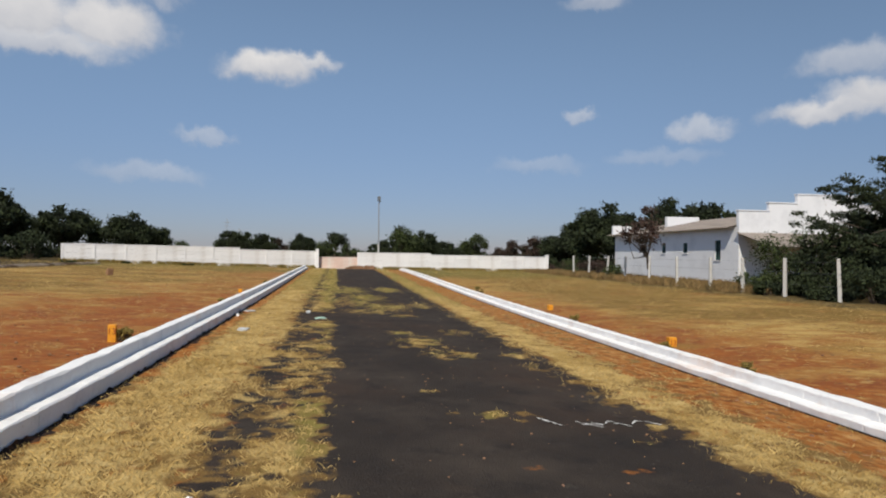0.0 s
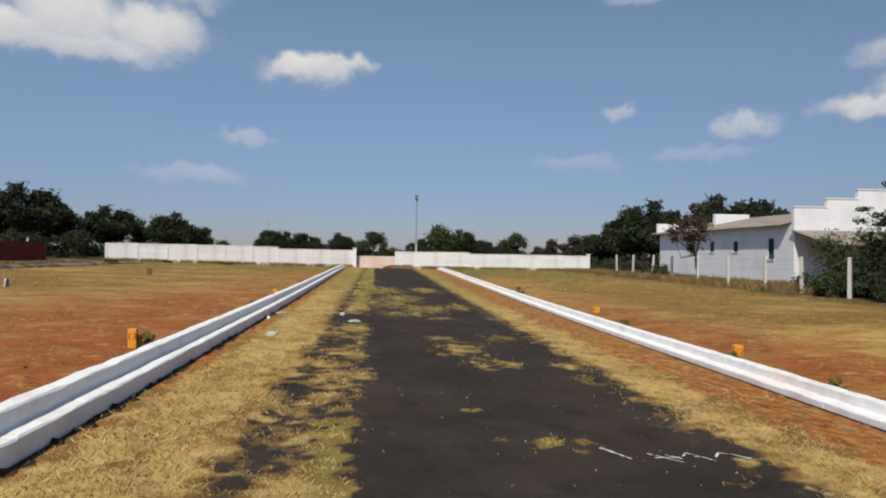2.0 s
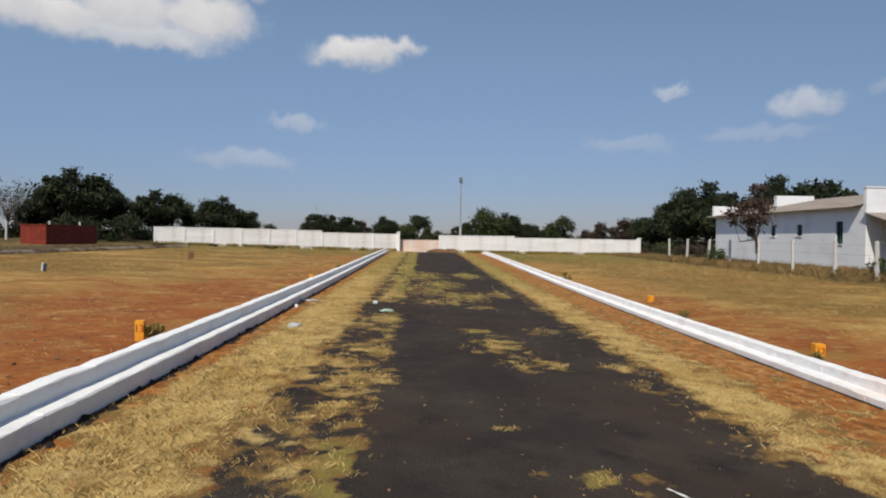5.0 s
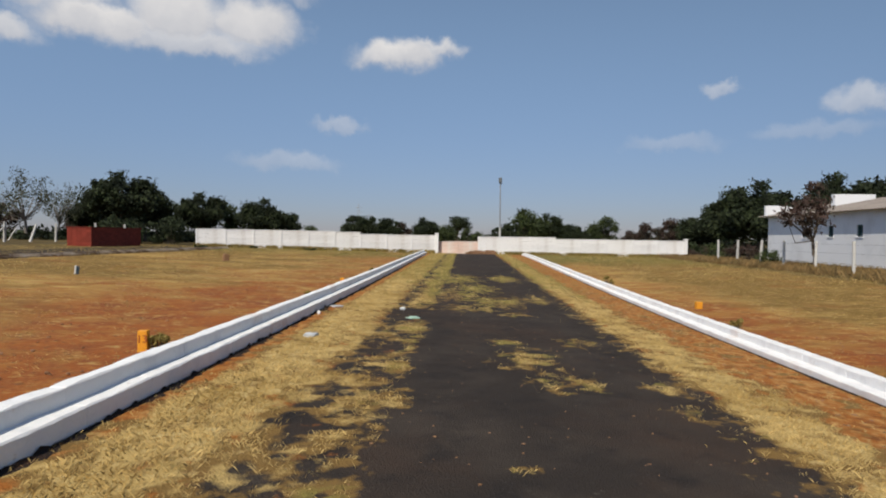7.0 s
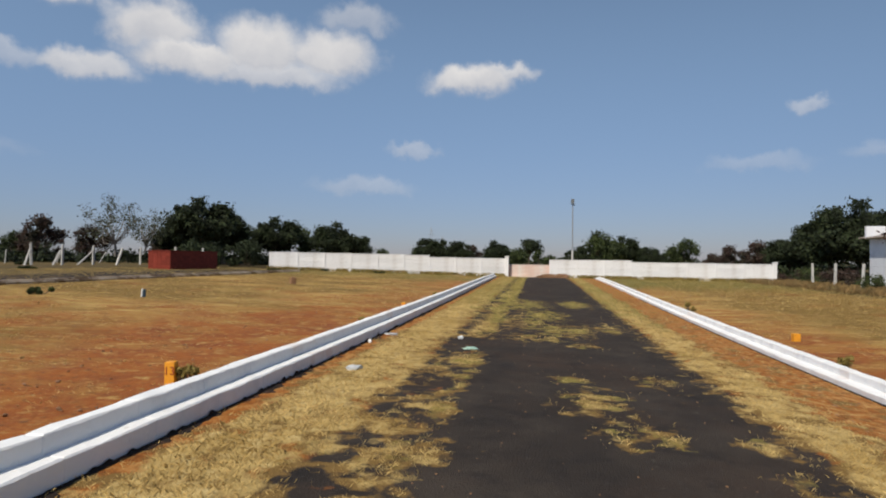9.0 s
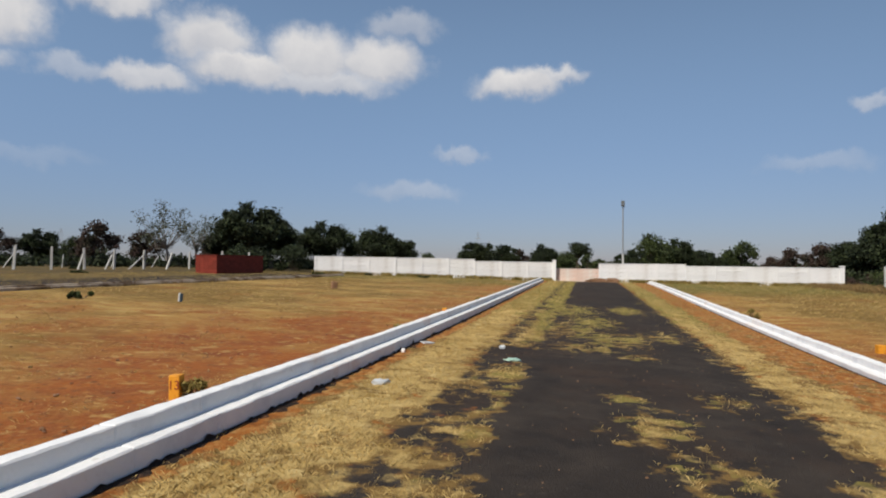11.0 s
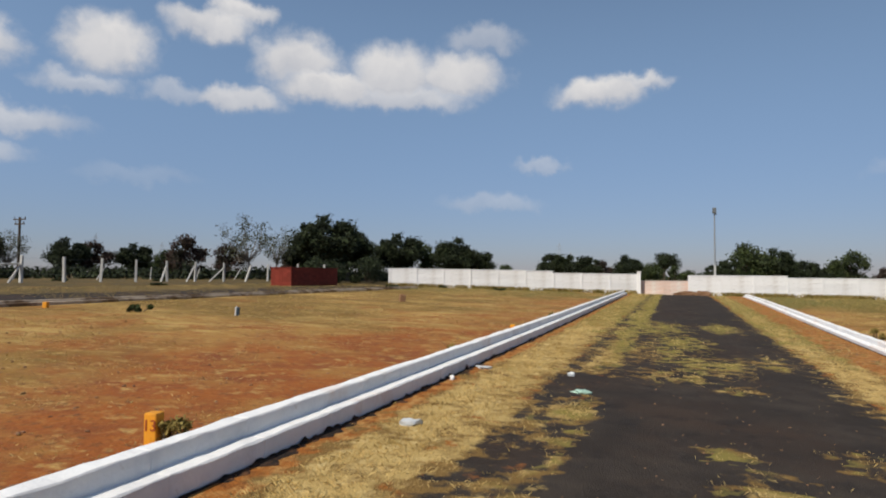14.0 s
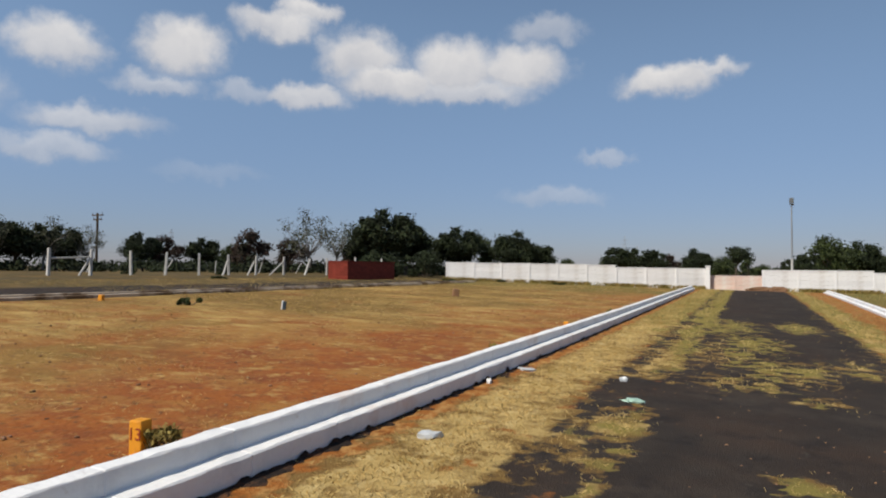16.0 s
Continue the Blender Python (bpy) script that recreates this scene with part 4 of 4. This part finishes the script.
for i, (x, y, r) in enumerate(((5.95, 9.2, 0.10), (6.05, 13.5, 0.14), (5.9, 7.1, 0.10), (-1.95, 15.3, 0.12), (-1.9, 24.0, 0.15), (6.2, 24, 0.2))):
    shrub(x, y, r, 0.16 + r, 130 + i, "small green weed growing beside the kerb", M_GREENISH, leaf=0.02, per=260, n=8)


def heap(x, y, rx, ry, h, seed, label):
    bm = bmesh.new()
    bmesh.ops.create_icosphere(bm, subdivisions=4, radius=1)
    for v in bm.verts:
        k = 1 + 0.35 * noise.noise(v.co * 1.7 + Vector((seed, 0, 0))) + 0.15 * noise.noise(v.co * 6)
        v.co = Vector((v.co.x * rx * k, v.co.y * ry * k, max(-0.05, v.co.z * h * k)))
    ob = part("soil_heap", bm, M_STONE)
    ob.matrix_world = pose(x, y, gz(x, y))
    tagged(ob, label, "soil heap")


heap(2.2, 53.7, 0.9, 0.4, 0.28, 3.0, "low heap of red soil at the lane's end")
heap(3.4, 53.6, 0.6, 0.4, 0.34, 5.0, "low heap of red soil before the white wall")
for i, (x, y) in enumerate(((0.0, 55.6), (1.7, 55.9))):
    bush = tree(30 + i, 2.2, 0.7, "slim young tree behind the low peach wall", M_LEAF_MID, n=14, leaf=0.09, per=150, low=0.35, clump=0.35, tr=0.02, name="sapling")
    bush.matrix_world = pose(x, y, gz(x, y), 0, 0, 60 * i)
sap = tree(12, 4.6, 1.5, "thin half-dry sapling before the white house", M_LEAF_BROWN, n=20, leaf=0.09, per=170, low=0.32, clump=0.3, tr=0.016, name="sapling")
sap.matrix_world = pose(18.9, 34.5, gz(18.9, 34.5), 0, 0, 30)
sap.scale = (1.12, 1.12, 1.12)
for i, (x, y, s) in enumerate(((-25.5, 50.5, 1.6), (-22.5, 52.5, 1.7), (-24, 49.0, 1.2))):
    shrub(x, y, 1.6, 1.3 * s, 100 + i, "dark undergrowth below the shade trees", M_LEAF, leaf=0.12, per=240, n=14)


# ---- writing on the asphalt ----
def chalk():
    verts, faces = [], []

    def stroke(x0, y0, x1, y1, w=0.011):
        d = Vector((x1 - x0, y1 - y0, 0))
        nrm = Vector((-d.y, d.x, 0)).normalized() * w
        b = len(verts)
        for i in range(9):
            k = i / 8
            px, py = lerp(x0, x1, k), lerp(y0, y1, k)
            ww = nrm * (0.7 + 0.5 * nz(px, py, 30, 8))
            for s in (-1, 1):
                q = Vector((px, py, 0)) + ww * s
                verts.append((q.x, q.y, gz(q.x, q.y) + 0.024))
        for i in range(8):
            faces.append((b + 2 * i, b + 2 * i + 2, b + 2 * i + 3, b + 2 * i + 1))
    # strokes that cannot be read as words
    stroke(2.46, 5.13, 2.60, 4.87, 0.016)
    stroke(2.77, 5.00, 2.96, 4.81), stroke(2.79, 4.90, 2.99, 4.92, 0.011), stroke(2.90, 4.98, 2.99, 4.88, 0.010)
    stroke(3.02, 4.94, 3.09, 5.03, 0.010), stroke(3.09, 5.03, 3.23, 4.85), stroke(3.10, 4.93, 3.18, 4.95, 0.009)
    stroke(3.27, 4.93, 3.35, 5.04, 0.011), stroke(3.35, 5.04, 3.44, 5.01, 0.010), stroke(3.44, 5.01, 3.53, 4.90, 0.012)
    tagged(new("road_writing", raw_mesh("road_writing", verts, faces, M_CHALK)), "faded white chalk strokes on the asphalt", "road marking", kind="structure")


chalk()


# ---- grass blades ----
def grass(name, spots, mat, label, hmin, hmax, lean=0.6, width=0.004):
    """spots: (n,3) array of x, y, scale. One bent triangle pair a blade."""
    rng = np.random.default_rng(len(spots))
    k = len(spots)
    x, y, s = spots[:, 0], spots[:, 1], spots[:, 2]
    z = np.array([gz(a, b) for a, b in zip(x, y)]) + 0.013
    h = rng.uniform(hmin, hmax, k) * s
    a = rng.uniform(0, 2 * np.pi, k)
    l = rng.uniform(0.2, 1.0, k) * lean * h * 1.6
    b = rng.uniform(0, 2 * np.pi, k)
    w = width * s * rng.uniform(0.7, 1.4, k) * (1 + np.maximum(y - 8, 0) * 0.05)
    wx, wy = np.cos(b) * w, np.sin(b) * w
    lx, ly = np.cos(a) * l, np.sin(a) * l
    v = np.stack([np.stack([x - wx, y - wy, z], 1), np.stack([x + wx, y + wy, z], 1),
                  np.stack([x + lx * 0.4 + wx * 0.7, y + ly * 0.4 + wy * 0.7, z + h * 0.65], 1), np.stack([x + lx, y + ly, z + h], 1)], 1).reshape(-1, 3)
    me = bpy.data.meshes.new(name)
    f = (np.arange(k)[:, None] * 4 + np.array([[0, 1, 2, 3]])).ravel()
    me.vertices.add(4 * k)
    me.vertices.foreach_set("co", v.ravel())
    me.loops.add(4 * k)
    me.loops.foreach_set("vertex_index", f)
    me.polygons.add(k)
    me.polygons.foreach_set("loop_start", np.arange(k) * 4)
    me.update(calc_edges=True)
    me.materials.append(mat)
    tagged(new(name, me), label, "grass", kind="stuff")


def scatter():
    rng = np.random.default_rng(77)
    straw, green = [], []
    for y0, y1, k, sc in ((-6, 1.5, 40000, 1.0), (1.5, 9, 380000, 0.9), (9, 18, 330000, 0.8), (18, 32, 120000, 1.15), (32, 53, 50000, 1.6)):
        for x, y, r, c in zip(rng.uniform(-1.4, 5.4, k), rng.uniform(y0, y1, k), rng.uniform(0, 1, k), rng.uniform(0, 1, k)):
            w = straw_weight(x, y)
            if r < 1.3 * (w + 0.35 * nz(x, y, 9, 53) + 0.30 * nz(x, y, 23, 54)):
                g = 0.35 * nz(x, y, 1.7, 60) + (0.30 if 0.2 < x < 3.5 else 0.0) + 0.5 * smooth(16, 36, y) - 0.08
                (green if c < g else straw).append((x, y, sc * (0.6 + 0.5 * c + 1.1 * max(0.0, min(0.5, w)))))
    grass("verge_grass", np.array(straw), M_STRAW, "flattened straw-yellow dry grass along the lane", 0.014, 0.046, 0.9, 0.0009)
    grass("verge_grass", np.array(green), M_GREENISH, "half-green low grass creeping over the asphalt", 0.010, 0.036, 0.9, 0.0009)
    field = []
    for xa, xb, y0, y1, k, sc in ((-14, -1.7, 5, 20, 90000, 1.0), (-24, -1.9, 20, 49, 70000, 1.7), (5.9, 17, 6, 25, 60000, 1.1), (6.2, 19, 25, 55, 50000, 1.8)):
        for x, y, r in zip(rng.uniform(xa, xb, k), rng.uniform(y0, y1, k), rng.uniform(0, 1, k)):
            if r < 0.25 + 2.2 * (turf_weight(x, y) + 0.30 * nz(x, y * 2.2, 0.55, 70) + 0.25 * nz(x, y, 2.1, 71)):
                field.append((x, y, sc))
    field = np.array(field)
    pick = rng.uniform(0, 1, len(field)) < 0.20 + 0.3 * (field[:, 1] > 36)
    grass("field_grass", field[pick], M_GREENISH, "sparse olive grass over the red field", 0.010, 0.030, 1.2, 0.0016)
    grass("field_grass", field[~pick], M_STRAW, "sparse dry straw over the red field", 0.008, 0.030, 1.3, 0.0016)
    tall = []
    for x, y, r in zip(rng.uniform(16.6, 20.5, 26000), rng.uniform(23, 53, 26000), rng.uniform(0, 1, 26000)):
        if r < 0.55 + 0.8 * nz(x, y, 0.6, 72) - 0.12 * abs(x - 18.2):
            tall.append((x, y, 1.0))
    grass("tall_grass", np.array(tall), M_BROWNGRASS, "dry brown grass along the house fence", 0.08, 0.42, 0.5, 0.003)
    foot = []
    for k in range(9000):
        s, c = rng.uniform(0, 1), rng.uniform(0, 1)
        if s < 0.5:
            x, y = lerp(WL[0], GL[0], s * 2), lerp(WL[1], GL[1], s * 2)
        else:
            x, y = lerp(GR[0], WR[0], s * 2 - 1), lerp(GR[1], WR[1], s * 2 - 1)
        if nz(x, 0, 0.8, 73) > -0.15 or c < 0.2:
            foot.append((x, y - 0.1 - 0.8 * c, 1.0))
    grass("wall_foot_grass", np.array(foot), M_GREENISH, "green weeds along the foot of the wall", 0.08, 0.30, 0.6, 0.006)


scatter()


# ---- stones, litter ----
def pebbles():
    rng = np.random.default_rng(5)
    bm = bmesh.new()
    base = bmesh.new()
    bmesh.ops.create_icosphere(base, subdivisions=1, radius=1)
    bv, bf = [v.co.copy() for v in base.verts], [[v.index for v in f.verts] for f in base.faces]
    base.free(), bm.free()
    verts, faces = [], []
    spots = [(rng.uniform(4.5, 5.3), rng.uniform(2, 22), rng.uniform(0.006, 0.028)) for _ in range(900)]
    spots += [(rng.uniform(-1.28, -0.75), rng.uniform(3, 25), rng.uniform(0.006, 0.022)) for _ in range(500)]
    spots += [(rng.uniform(0.3, 3.7), rng.uniform(2, 20), rng.uniform(0.004, 0.012)) for _ in range(350)]
    spots += [(rng.uniform(-12, -1.8), rng.uniform(6, 24), rng.uniform(0.008, 0.026)) for _ in range(450)]
    spots += [(rng.uniform(6, 14), rng.uniform(6, 20), rng.uniform(0.008, 0.024)) for _ in range(200)]
    for x, y, r in spots:
        b = len(verts)
        sx, sy, sz = r * rng.uniform(0.7, 1.4), r * rng.uniform(0.7, 1.4), r * rng.uniform(0.4, 0.8)
        z = gz(x, y) + (0.014 if 0 < x < 3.7 else 0) + sz * 0.4
        for v in bv:
            j = rng.uniform(0.8, 1.2)
            verts.append((x + v.x * sx * j, y + v.y * sy * j, z + v.z * sz * j))
        faces += [[b + i for i in f] for f in bf]
    tagged(new("pebbles", raw_mesh("pebbles", verts, faces, M_STONE)), "reddish stones and clods scattered on the soil", "stones", kind="stuff")


pebbles()


def litter(x, y, r, h, mat, seed, label):
    bm = bmesh.new()
    bmesh.ops.create_icosphere(bm, subdivisions=2, radius=1)
    for v in bm.verts:
        k = 0.75 + 0.55 * noise.noise(v.co * 2.1 + Vector((seed, 0, 0)))
        v.co = Vector((v.co.x * r * k, v.co.y * r * 0.7 * k, max(0.0, v.co.z * h * k + h * 0.45)))
    ob = part("plastic_bag", bm, mat)
    ob.matrix_world = pose(x, y, gz(x, y) + 0.012, 0, 0, seed * 40)
    tagged(ob, label, "litter", "litter on the verge")


litter(-0.87, 10.86, 0.13, 0.07, M_PLASTIC, 1.3, "crumpled translucent plastic bag on the dry verge")
litter(-1.34, 13.4, 0.055, 0.05, M_LIME, 2.1, "small white plastic scrap beside the kerb")
litter(-1.25, 14.6, 0.2, 0.03, M_PLASTIC, 3.7, "flattened pale plastic sheet beside the kerb")
litter(0.35, 13.4, 0.14, 0.04, M_MINT, 4.4, "mint green plastic wrapper at the lane's edge")
litter(0.05, 14.6, 0.07, 0.05, M_PLASTIC, 5.2, "small pale wrapper on the grass")
litter(-0.1, 3.3, 0.05, 0.03, M_LIME, 6.2, "white scrap on the grassy edge")
